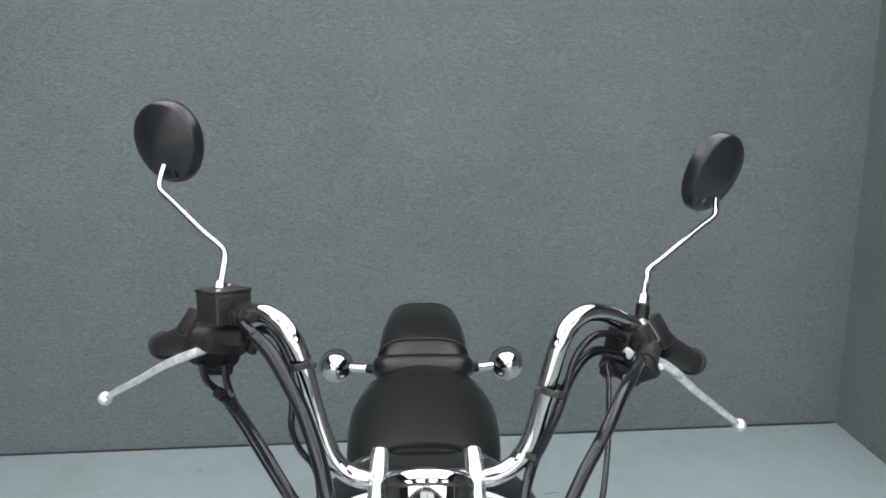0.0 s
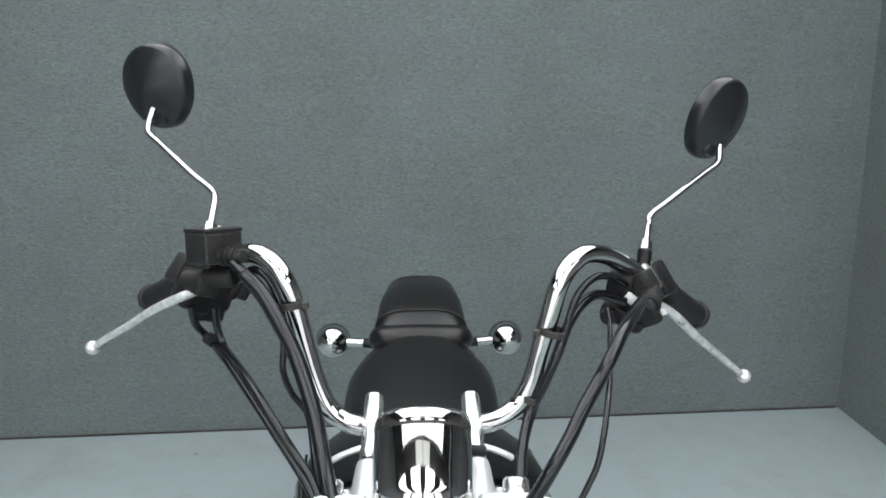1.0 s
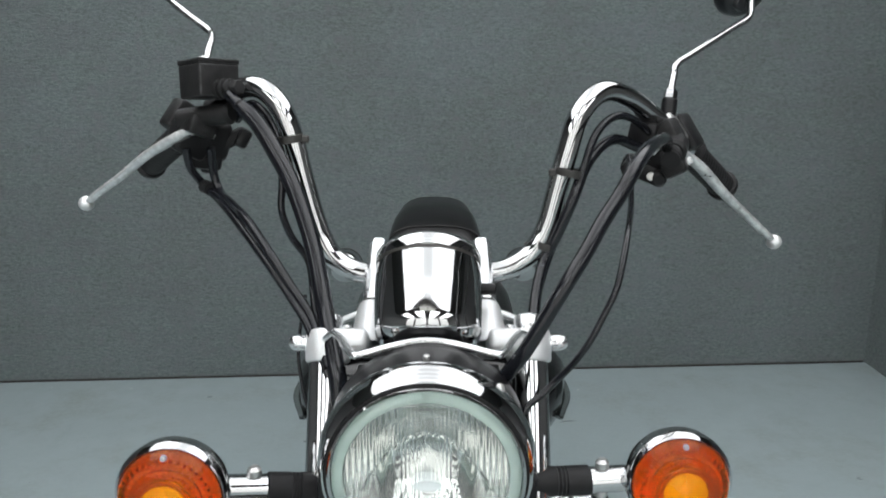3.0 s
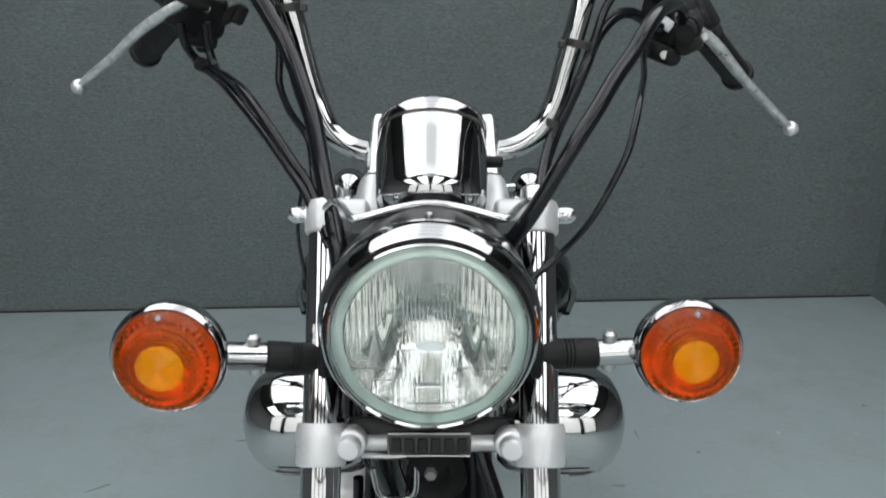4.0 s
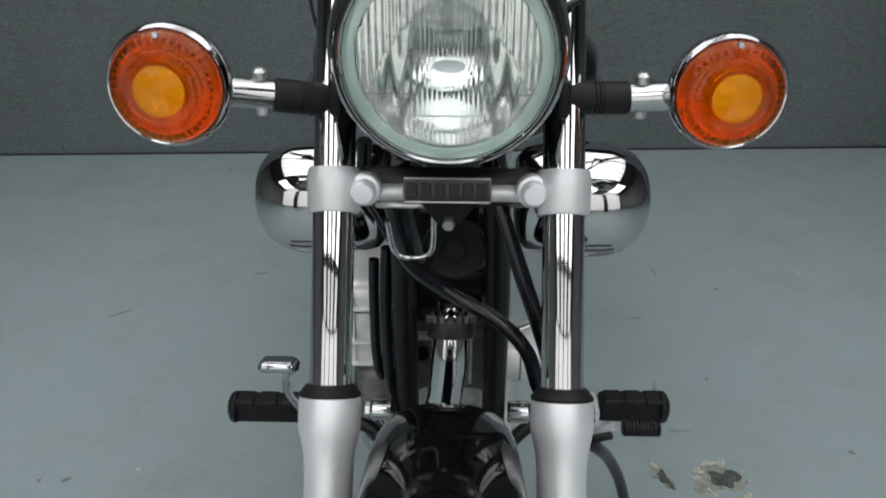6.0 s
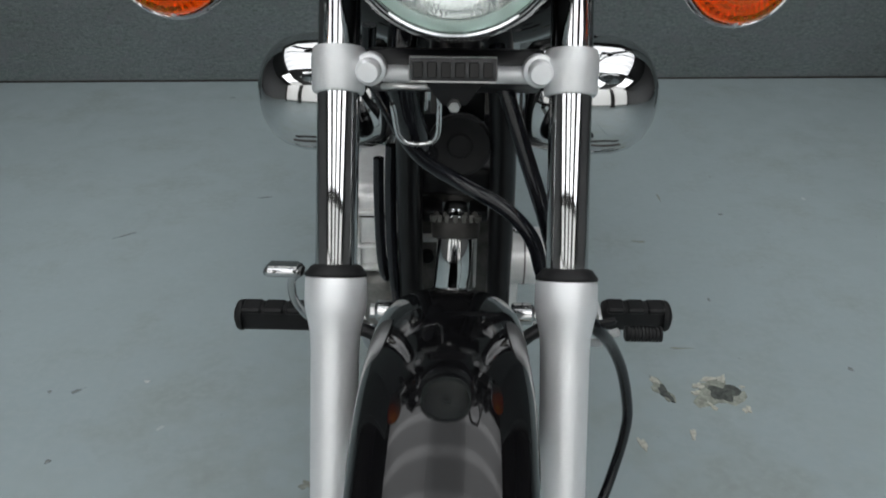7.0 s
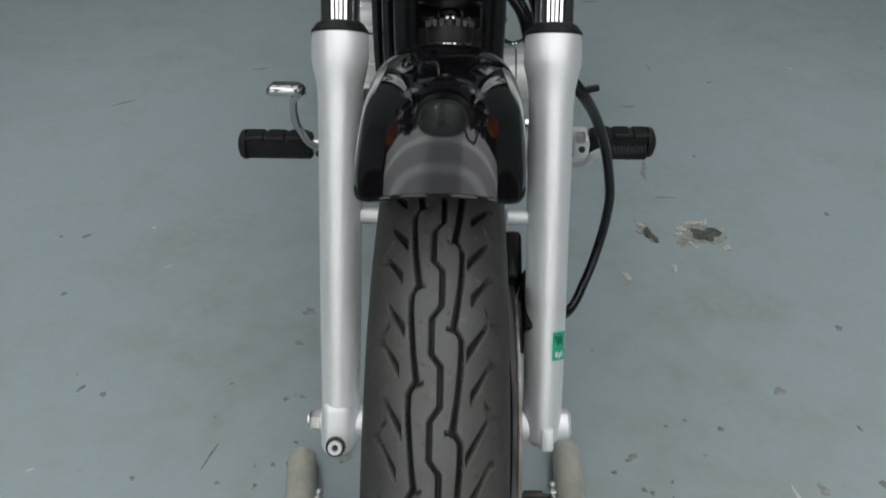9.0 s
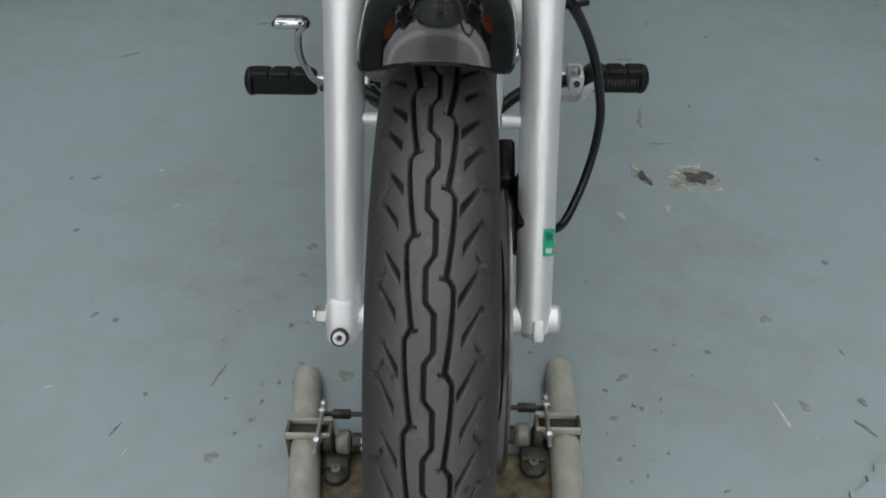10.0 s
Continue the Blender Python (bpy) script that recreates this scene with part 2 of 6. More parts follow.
def fabric_glow():
    """Lit fabric: rows of tubes glow through it, and it dims towards the middle seam and the outer edge."""
    m = glow_material("lit_fabric", LAMP_COLOR, LAMP_POWER)
    nt = m.node_tree
    b = nt.nodes["Principled BSDF"]
    v = nt.nodes.new("ShaderNodeTexCoord").outputs["Object"]
    w = nt.nodes.new("ShaderNodeTexWave")
    w.wave_type, w.bands_direction, w.wave_profile = "BANDS", "Y", "SIN"
    w.inputs["Scale"].default_value = 0.55
    nt.links.new(v, w.inputs["Vector"])

    def ranged(src, f0, f1, t0, t1):
        r = nt.nodes.new("ShaderNodeMapRange")
        r.interpolation_type = "SMOOTHSTEP"
        for k, val in zip(("From Min", "From Max", "To Min", "To Max"), (f0, f1, t0, t1)):
            r.inputs[k].default_value = val
        nt.links.new(src, r.inputs["Value"])
        return r.outputs["Result"]

    def times(p, q):
        n = nt.nodes.new("ShaderNodeMath")
        n.operation = "MULTIPLY"
        nt.links.new(p, n.inputs[0])
        nt.links.new(q, n.inputs[1])
        return n.outputs[0]

    sep = nt.nodes.new("ShaderNodeSeparateXYZ")
    nt.links.new(v, sep.inputs[0])
    ab = nt.nodes.new("ShaderNodeMath")
    ab.operation = "ABSOLUTE"
    nt.links.new(sep.outputs["X"], ab.inputs[0])
    rows = ranged(w.outputs["Fac"], 0.62, 1.0, LAMP_POWER * 0.86, LAMP_POWER * 1.45)
    seam = ranged(ab.outputs[0], 0.16, 0.50, 0.48, 1.0)
    edge = ranged(ab.outputs[0], 1.25, 1.92, 1.0, 0.72)
    nt.links.new(times(times(rows, seam), edge), b.inputs["Emission Strength"])
    return m


DIFFUSER = fabric_glow()
FAR_GLOW = glow_material("added_fill_glow", (1.0, 1.0, 0.97), LAMP_POWER * 0.50)
BEAM_GLOW = glow_material("cream_panel_glow", (1.0, 0.96, 0.84), LAMP_POWER * 0.22)
SOUTH_GLOW = glow_material("warm_lit_fabric", (0.985, 0.992, 1.0), LAMP_POWER * 1.40)
SCREEN_GLOW = glow_material("screen_fill_glow", (1.0, 0.99, 0.95), LAMP_POWER * 0.37)


# ---- mesh helpers ----
def part(name, bm, mat, parent=None, label="", smooth=35):
    """Links a bmesh as one mesh object under its parent."""
    me = bpy.data.meshes.new(name)
    bmesh.ops.recalc_face_normals(bm, faces=bm.faces)
    bm.to_mesh(me)
    bm.free()
    me.materials.append(mat)
    if smooth:
        me.shade_smooth()
        me.set_sharp_from_angle(angle=radians(smooth))
    ob = new(name, me)
    ob.parent = parent
    if label:
        ob["label"] = label
    return ob


def frame_of(axis, up=(0, 0, 1)):
    """A turn whose z column is the axis."""
    z = Vector(axis).normalized()
    x = Vector(up).cross(z)
    if x.length < 1e-4:
        x = Vector((1, 0, 0)).cross(z) if abs(z.x) < 0.9 else Vector((0, 1, 0)).cross(z)
    x.normalize()
    y = z.cross(x)
    return Matrix((x, y, z)).transposed()


def lathe(profile, origin, axis, n=32, bm=None, closed=False, up=(0, 0, 1), squash=(1, 1)):
    """Turns (radius, height) pairs about an axis; radius 0 closes the end."""
    bm = bm or bmesh.new()
    m, o = frame_of(axis, up), Vector(origin)
    rings = []
    for r, h in profile:
        if r <= 1e-6:
            rings.append([bm.verts.new(o + m @ Vector((0, 0, h)))])
        else:
            rings.append([bm.verts.new(o + m @ Vector((squash[0] * r * math.cos(2 * math.pi * i / n), squash[1] * r * math.sin(2 * math.pi * i / n), h))) for i in range(n)])
    pairs = list(zip(rings, rings[1:])) + ([(rings[-1], rings[0])] if closed else [])
    for a, b in pairs:
        for i in range(n):
            j = (i + 1) % n
            if len(a) == 1 and len(b) == 1:
                continue
            if len(a) == 1:
                bm.faces.new((a[0], b[i], b[j]))
            elif len(b) == 1:
                bm.faces.new((a[i], a[j], b[0]))
            else:
                bm.faces.new((a[i], a[j], b[j], b[i]))
    return bm


def rod(a, b, r, n=20, edge=0.0012, r2=None, bm=None):
    """A solid round bar with rounded rims from a to b."""
    a, b = Vector(a), Vector(b)
    r2 = r if r2 is None else r2
    d = (b - a).length
    e, f = min(edge, r * 0.5, d * 0.3), min(edge, r2 * 0.5, d * 0.3)
    return lathe([(0, 0), (r - e, 0), (r, e), (r2, d - f), (r2 - f, d), (0, d)], a, b - a, n, bm)


def spline(points, per=8):
    """Catmull-Rom points through the given ones."""
    p = [Vector(q) for q in points]
    p = [2 * p[0] - p[1]] + p + [2 * p[-1] - p[-2]]
    out = []
    for i in range(1, len(p) - 2):
        for k in range(per):
            t = k / per
            out.append(0.5 * ((2 * p[i]) + (p[i + 1] - p[i - 1]) * t + (2 * p[i - 1] - 5 * p[i] + 4 * p[i + 1] - p[i + 2]) * t * t
                              + (3 * p[i] - p[i - 1] - 3 * p[i + 1] + p[i + 2]) * t ** 3))
    out.append(p[-2])
    return out


def tube(points, r, n=14, per=8, bm=None, flat=1.0, smooth=True):
    """A capped tube along a smooth line; r is a number or a function of the way's part (0 to 1)."""
    bm = bm or bmesh.new()
    path = spline(points, per) if smooth else [Vector(q) for q in points]
    side = None
    rings = []
    for i, p in enumerate(path):
        d = (path[min(i + 1, len(path) - 1)] - path[max(i - 1, 0)]).normalized()
        if side is None:
            side = d.orthogonal().normalized() if abs(d.z) > 0.95 else d.cross(Vector((0, 0, 1))).normalized()
        side = (side - d * side.dot(d)).normalized()
        top = d.cross(side)
        rr = r(i / (len(path) - 1)) if callable(r) else r
        rings.append([bm.verts.new(p + rr * (math.cos(2 * math.pi * k / n) * side + flat * math.sin(2 * math.pi * k / n) * top)) for k in range(n)])
    for a, b in zip(rings, rings[1:]):
        for k in range(n):
            bm.faces.new((a[k], a[(k + 1) % n], b[(k + 1) % n], b[k]))
    bm.faces.new(rings[0][::-1])
    bm.faces.new(rings[-1])
    return bm


def block(size, m, bevel=0.002, seg=2, bm=None, taper=1.0):
    """A box with rounded edges, of full size, at the pose m; taper narrows its top."""
    one = bmesh.new()
    bmesh.ops.create_cube(one, size=1)
    for v in one.verts:
        k = taper if v.co.z > 0 else 1.0
        v.co = Vector((v.co.x * size[0] * k, v.co.y * size[1] * k, v.co.z * size[2]))
    if bevel:
        bmesh.ops.bevel(one, geom=one.edges[:], offset=bevel, segments=seg, affect="EDGES", profile=0.5)
    one.transform(m)
    if bm is None:
        return one
    me = bpy.data.meshes.new("piece")
    one.to_mesh(me)
    one.free()
    bm.from_mesh(me)
    bpy.data.meshes.remove(me)
    return bm


def rubbed(ob, mat, width):
    """Gives the narrow edge faces of a block their rubbed look."""
    ob.data.materials.append(mat)
    for f in ob.data.polygons:
        vs = [ob.data.vertices[v].co for v in f.vertices]
        if min((a - b).length for a, b in zip(vs, vs[1:] + vs[:1])) < width:
            f.material_index = 1
    return ob


def loft(sections, bm=None, cap=True):
    """A skin over rings of equal length."""
    bm = bm or bmesh.new()
    rings = [[bm.verts.new(p) for p in s] for s in sections]
    n = len(rings[0])
    for a, b in zip(rings, rings[1:]):
        for k in range(n):
            bm.faces.new((a[k], a[(k + 1) % n], b[(k + 1) % n], b[k]))
    if cap:
        bm.faces.new(rings[0][::-1])
        bm.faces.new(rings[-1])
    return bm


def superring(cx, cy, cz, hw, up, down, n=36, e=2.4):
    """An upright egg-shaped section across x at the place y; up and down are its half heights."""
    out = []
    for i in range(n):
        a = 2 * math.pi * i / n
        c, s = math.cos(a), math.sin(a)
        x = hw * math.copysign(abs(c) ** (2 / e), c)
        z = (up if s > 0 else down) * math.copysign(abs(s) ** (2 / e), s)
        out.append(Vector((cx + x, cy, cz + z)))
    return out


def hexnut(origin, axis, r, h, bm=None):
    return lathe([(0, 0), (r, 0), (r, h * 0.8), (r * 0.85, h), (0, h)], origin, axis, 6, bm)


# ---- the room ----
def slab(name, corners, thick, mat, label, category):
    """A flat slab with its given face and a thickness behind it."""
    bm = bmesh.new()
    a = [Vector(c) for c in corners]
    n = (a[1] - a[0]).cross(a[2] - a[0]).normalized() * -thick
    loft([a, [p + n for p in a]], bm)
    return tagged(part(name, bm, mat, None, "", 0), label, category, kind="structure")


CORNER, LEFT_CORNER = Vector((1.672, 3.214, 0)), Vector((-1.95, 2.890, 0))
WALL_H = 2.5
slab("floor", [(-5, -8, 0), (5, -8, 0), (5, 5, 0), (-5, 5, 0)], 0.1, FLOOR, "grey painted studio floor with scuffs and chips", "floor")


def booth_wall(name, a, b, h, label):
    """A carpeted partition whose seen face runs from a to b (booth to the left of that way)."""
    a, b = Vector(a), Vector(b)
    up = Vector((0, 0, h))
    d = (b - a).normalized()
    out = Vector((d.y, -d.x, 0)) * 0.1
    bm = bmesh.new()
    loft([[a, b, b + out, a + out], [a + up, b + up, b + out + up, a + out + up]], bm)
    return tagged(part(name, bm, CARPET, None, "", 0), label, "wall", kind="structure")


RIGHT_END = Vector((1.715, 2.1, 0))
booth_wall("wall_north", CORNER + Vector((0.12, 0.0108, 0)), LEFT_CORNER, WALL_H, "grey carpet covered partition wall behind the motorcycle")
booth_wall("wall_east", RIGHT_END, CORNER + Vector((0.001, 0.02, 0)), WALL_H, "grey carpet covered side partition meeting the back wall")
booth_wall("wall_west", LEFT_CORNER + Vector((-0.004, -0.004, 0)), (-1.965, 2.1, 0), WALL_H, "grey carpet covered side partition of the booth")
# dark strip drawn in place of the shaded gap between partition and floor
bm = bmesh.new()
way = (CORNER - LEFT_CORNER).normalized()
out = Vector((way.y, -way.x, 0)) * 0.005
ends = [LEFT_CORNER + way * 0.002, CORNER - way * 0.006]
loft([[ends[0], ends[1], ends[1] + out, ends[0] + out], [p + Vector((0, 0, 0.007)) for p in (ends[0], ends[1], ends[1] + out, ends[0] + out)]], bm)
tagged(part("trim", bm, DARK_STEEL, None, "", 0), "thin dark strip standing for the shaded gap at the partition's foot", "trim", kind="structure")
ROOM_H = 3.2
for nm, cs in (("wall_south", [(-5, -8, 0), (-5, -8, ROOM_H), (5, -8, ROOM_H), (5, -8, 0)]),
               ("wall_far_north", [(5, 5, 0), (5, 5, ROOM_H), (-5, 5, ROOM_H), (-5, 5, 0)]),
               ("wall_far_east", [(5, -8, 0), (5, -8, ROOM_H), (5, 5, ROOM_H), (5, 5, 0)]),
               ("wall_far_west", [(-5, 5, 0), (-5, 5, ROOM_H), (-5, -8, ROOM_H), (-5, -8, 0)])):
    slab(nm, cs, 0.1, PALE_WALL if nm == "wall_south" else HALL_WALL, "plain cream painted end wall of the hall" if nm == "wall_south" else "plain grey painted outer wall of the hall", "wall")
slab("ceiling", [(-5, -8, ROOM_H), (-5, 5, ROOM_H), (5, 5, ROOM_H), (5, -8, ROOM_H)], 0.1, CEILING_PAINT, "plain dark grey painted ceiling", "ceiling")


def light_screen(y, half, low, high, panes):
    """An added, unseen screen of glowing panes in a dark frame, in front of the booth."""
    e = new("light_screen")
    e.matrix_basis = pose(0, y, 0)
    w = 2 * half / panes
    for i in range(panes):
        part("pane", block((w - 0.24, 0.02, high - low), pose(-half + w * (i + 0.5), 0, (low + high) / 2), 0.004), SCREEN_GLOW, e, "glowing pane of the added screen")
    for i in range(panes + 1):
        part("post", block((0.24, 0.05, high), pose(-half + w * i, 0, high / 2), 0.006), DARK_STEEL, e)
    for z, h in ((low - 0.02, 0.05), (high + 0.006, 0.015)):
        part("frame_rail", block((2 * half + 0.24, 0.06, h), pose(0, 0, z), 0.003), DARK_STEEL, e)
    return tagged(e, "wide unseen screen of glowing panes in a dark frame, added for bright chrome reflections", "light screen")


# stands out of view to put white bands into the chrome fork tubes
light_screen(-3.0, 3.4, 0.25, 2.30, 4)


def light_bank():
    """The overhead studio light: lit fabric over the booth, a beam with dim cream panels, a row of four lit panels in
    front, and an added fill row.
    """
    e = new("overhead_light_bank")
    e.matrix_basis = pose(0, 0, BANK_Z)
    for s in (-1, 1):
        part("diffuser", block((1.58, 2.90, 0.02), pose(s * 1.13, 1.03, 0), 0.004), DIFFUSER, e, "lit translucent fabric panel")
        for x0, x1 in ((0.26, 1.14), (1.95, 3.20)):
            part("panel_tray", block((x1 - x0 + 0.10, 2.10, 0.03), pose(s * (x0 + x1) / 2, -1.84, 0.03), 0.004), DARK_STEEL, e)
            part("diffuser", block((x1 - x0, 2.00, 0.02), pose(s * (x0 + x1) / 2, -1.84, 0), 0.004), SOUTH_GLOW, e, "bright lit square panel")
            # added fill panel, so that the fork tubes don't reflect a black gap
            part("diffuser", block((x1 - x0, 1.90, 0.02), pose(s * (x0 + x1) / 2, -4.00, 0), 0.004), FAR_GLOW, e, "unseen fill panel added behind the bright one to whiten the fork tubes")
        # cream panel made to glow, for the tan strip mirrored in the speedometer cup
        part("beam_panel", block((0.55, 0.32, 0.02), pose(s * 0.29, -0.61, -0.075), 0.004), BEAM_GLOW, e, "cream panel under the beam, given a glow for the cup's tan reflection")
        part("frame_rail", block((0.05, 2.95, 0.08), pose(s * 1.95, 1.03, 0.03), 0.004), DARK_STEEL, e)
        part("frame_rail", block((0.05, 4.50, 0.08), pose(s * 3.30, -2.80, 0.05), 0.004), DARK_STEEL, e)
    part("diffuser", block((0.68, 2.90, 0.02), pose(0, 1.03, 0), 0.004), DIFFUSER, e, "dimmer lit panel in the middle")
    part("beam", block((6.6, 0.36, 0.10), pose(0, -0.62, -0.01), 0.006), DARK_STEEL, e, "dark cross beam between the panels")
    for y, w in ((-2.95, 6.55), (-5.02, 6.65), (2.51, 3.95)):
        part("frame_rail", block((w, 0.05, 0.08), pose(0, y, 0.05), 0.004), DARK_STEEL, e)
    for x in (-1.9, 0.0, 1.9):
        for y in (-5.0, 2.5):
            part("hanger", rod((x, y, 0.05), (x, y, ROOM_H - BANK_Z), 0.008, 10), STEEL, e)
    return tagged(e, "wide overhead studio light bank with lit fabric panels", "light")


BANK_Z = 2.72
light_bank()


def ceiling_light(at):
    """A square tray lamp with a lit face, fixed under the hall's ceiling."""
    e = new("ceiling_light")
    e.matrix_basis = pose(*at)
    part("housing", block((0.66, 0.66, 0.06), pose(0, 0, -0.03), 0.004), WHITE_WALL, e, "white metal tray")
    part("lamp_face", block((0.60, 0.60, 0.012), pose(0, 0, -0.067), 0.003), HEAD_GLOW, e, "lit opal face")
    return tagged(e, "square white ceiling light with a lit opal face", "ceiling light", "ceiling lights in the hall")


first = ceiling_light((-1.0, -5.7, ROOM_H))
for lx, ly in ((1.0, -5.7), (-2.7, -5.7), (2.7, -5.7), (-1.0, -7.2), (1.0, -7.2), (-2.7, -7.2), (2.7, -7.2)):
    copy_thing(first, pose(lx, ly, ROOM_H))


# ---- the motorcycle (x across, y from its nose to its tail, z up) ----
bike = new("motorcycle")
bike.matrix_basis = pose(0.0065, 0, 0, 0, 0, 1.7)
tagged(bike, "black cruiser motorcycle with chrome trim held upright in a wheel chock", "motorcycle")
TANF = 0.5317                       # rake of the fork
FORK = Vector((0, TANF, 1)).normalized()
AXLE = Vector((0, 0.41, 0.312))
PIN = AXLE + Vector((0, 0.004, 0.012))   # the axle's ends, at the fork feet
HALF = 0.0935                       # half the width between the fork tubes


def on_fork(s, z):
    """The fork leg's axis at a height, s = -1 or 1."""
    return Vector((s * HALF, 0.577 + (z - 0.641) * TANF, z))


# tyre with its grooves
def tyre_mesh(R, tube_r, half, na, nx, grooves=True):
    """The tyre as one skin; grooves are real recesses in the crown."""
    PER = 32
    if grooves:
        # finer where the tread faces forward and over the crown
        ang = np.concatenate([np.linspace(radians(-8), radians(98), 600, endpoint=False), np.linspace(radians(98), radians(352), na, endpoint=False)])
        th = np.concatenate([np.linspace(radians(-118), radians(-47), 16, endpoint=False), np.linspace(radians(-47), radians(47), nx), np.linspace(radians(47), radians(118), 17)[1:]])
        na, nx = len(ang), len(th)
    else:
        ang = np.linspace(0, 2 * math.pi, na, endpoint=False)
        th = np.linspace(-1, 1, nx) * radians(118)
    px = half * np.sin(th) * (1 - 0.06 * np.cos(2 * th))
    pr = (R - tube_r) + tube_r * np.cos(th)
    s_across = np.cumsum(np.concatenate([[0], np.hypot(np.diff(px), np.diff(pr))]))
    s_across -= s_across[nx // 2]
    A, X = np.meshgrid(ang, s_across, indexing="ij")
    depth = np.zeros_like(A)
    if grooves:
        ph = (A / (2 * math.pi) * PER + 0.43) % 1.0

        def cut(dist, w, d):
            return d * np.clip((w - np.abs(dist)) / (0.45 * w), 0, 1)

        # angles grow upward from the front
        up = (1 - ph) % 1

        def stepped(p, lo, hi, a, b):
            """Runs from lo to hi over most of a period with a soft bend, then jumps back between a and b."""
            bend = lo + (hi - lo) * np.clip(p / a, 0, 1) ** 1.6
            return np.where(p < a, bend, np.where(p < b, hi + (lo - hi) * (p - a) / (b - a), lo))

        cl = stepped(up, -0.0168, -0.0118, 0.80, 0.92)
        cr = stepped((up + 0.52) % 1, 0.0160, 0.0108, 0.78, 0.90)
        pc = (up + 0.3) % 1
        cc = np.where(pc < 0.34, 0.0030, np.where(pc < 0.48, 0.0030 - 0.0060 * (pc - 0.34) / 0.14, np.where(pc < 0.84, -0.0030, np.where(pc < 0.96, -0.0030 + 0.0060 * (pc - 0.84) / 0.12, 0.0030))))
        depth = np.maximum(depth, cut(X - cl, 0.0025, 0.0070))
        depth = np.maximum(depth, cut(X - cr, 0.0025, 0.0070))
        depth = np.maximum(depth, cut(X - cc, 0.0021, 0.0065))
        # short spurs at the kinks
        for base, off, sgn in ((-0.0118, 0.84, 1), (0.0108, 0.30, -1)):
            dp = (up - off + 0.5) % 1 - 0.5
            along = dp * (2 * math.pi * R / PER)
            inside = (X - base) * sgn
            depth = np.maximum(depth, np.where((inside > -0.001) & (inside < 0.0050), cut(along + 0.25 * inside, 0.0016, 0.0045), 0))
        # slanting shoulder cuts
        for sgn, off, lo, hi in ((-1, 0.08, 0.0205, 0.0350), (-1, 0.55, 0.0235, 0.0400), (1, 0.30, 0.0190, 0.0365), (1, 0.78, 0.0220, 0.0415)):
            dp = (up - off + 0.5) % 1 - 0.5
            along = dp * (2 * math.pi * R / PER)
            out = np.abs(X)
            mask = (X * sgn > 0) & (out > lo) & (out < hi)
            line = (along - 1.35 * (0.030 - out)) / 1.6
            wid = 0.0019 + 0.0011 * np.clip((0.036 - out) / 0.014, 0, 1)
            depth = np.maximum(depth, np.where(mask, cut(line, wid, 0.0060), 0))
        # outer shoulder cuts that slant the other way
        for sgn, off in ((-1, 0.24), (1, 0.05)):
            dp = (up - off + 0.5) % 1 - 0.5
            along = dp * (2 * math.pi * R / PER)
            out = np.abs(X)
            mask = (X * sgn > 0) & (out > 0.033) & (out < 0.046)
            depth = np.maximum(depth, np.where(mask, cut((along + 1.0 * (0.038 - out)) / 1.4, 0.0018, 0.0042), 0))
        # small raised nibs on the blocks
        for x0, off in ((-0.0085, 0.20), (-0.0070, 0.62), (0.0075, 0.70), (0.0062, 0.12), (0.0225, 0.02), (-0.0225, 0.40), (-0.0040, 0.92)):
            dp = (up - off + 0.5) % 1 - 0.5
            along = dp * (2 * math.pi * R / PER)
            depth = depth - 0.0009 * np.exp(-((X - x0) ** 2 + along ** 2) / 0.0013 ** 2) * (depth < 1e-5)
    rr = pr[None, :] - depth * np.cos(th)[None, :]
    xx = px[None, :] - depth * np.sin(th)[None, :]
    co = np.stack([xx, -rr * np.cos(A), rr * np.sin(A)], axis=-1).reshape(-1, 3)
    i = np.arange(na)[:, None] * nx
    j = np.arange(nx - 1)[None, :]
    i2 = ((np.arange(na) + 1) % na)[:, None] * nx
    faces = np.stack([i + j, i + j + 1, i2 + j + 1, i2 + j], axis=-1).reshape(-1, 4)
    me = bpy.data.meshes.new("tyre")
    me.from_pydata(co, [], faces)
    me.shade_smooth()
    if grooves:
        # faces deep in a groove get the dark colour that paints in its shade
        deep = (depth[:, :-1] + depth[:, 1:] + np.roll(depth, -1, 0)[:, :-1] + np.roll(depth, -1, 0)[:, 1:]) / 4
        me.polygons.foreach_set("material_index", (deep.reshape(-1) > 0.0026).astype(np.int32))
    return me


wheel = part("front_wheel", lathe([(0.212, -0.030), (0.222, -0.033), (0.232, -0.031), (0.226, -0.022), (0.218, -0.012), (0.216, 0.0), (0.218, 0.012), (0.226, 0.022), (0.232, 0.031),
                                   (0.222, 0.033), (0.212, 0.030), (0.209, 0.012), (0.209, -0.012)], AXLE, (1, 0, 0), 96, closed=True), CHROME, bike, "chrome spoked front wheel rim")
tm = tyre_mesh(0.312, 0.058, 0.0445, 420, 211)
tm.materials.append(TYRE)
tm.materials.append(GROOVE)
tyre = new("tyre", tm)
tyre.location = AXLE
tyre.parent = wheel
tyre["label"] = "worn dusty black tyre with zigzag tread grooves"
part("hub", lathe([(0, -0.045), (0.03, -0.045), (0.034, -0.04), (0.034, -0.03), (0.022, -0.022), (0.022, 0.022), (0.034, 0.03), (0.034, 0.04), (0.03, 0.045), (0, 0.045)], AXLE, (1, 0, 0), 32), SATIN_ALU, wheel)
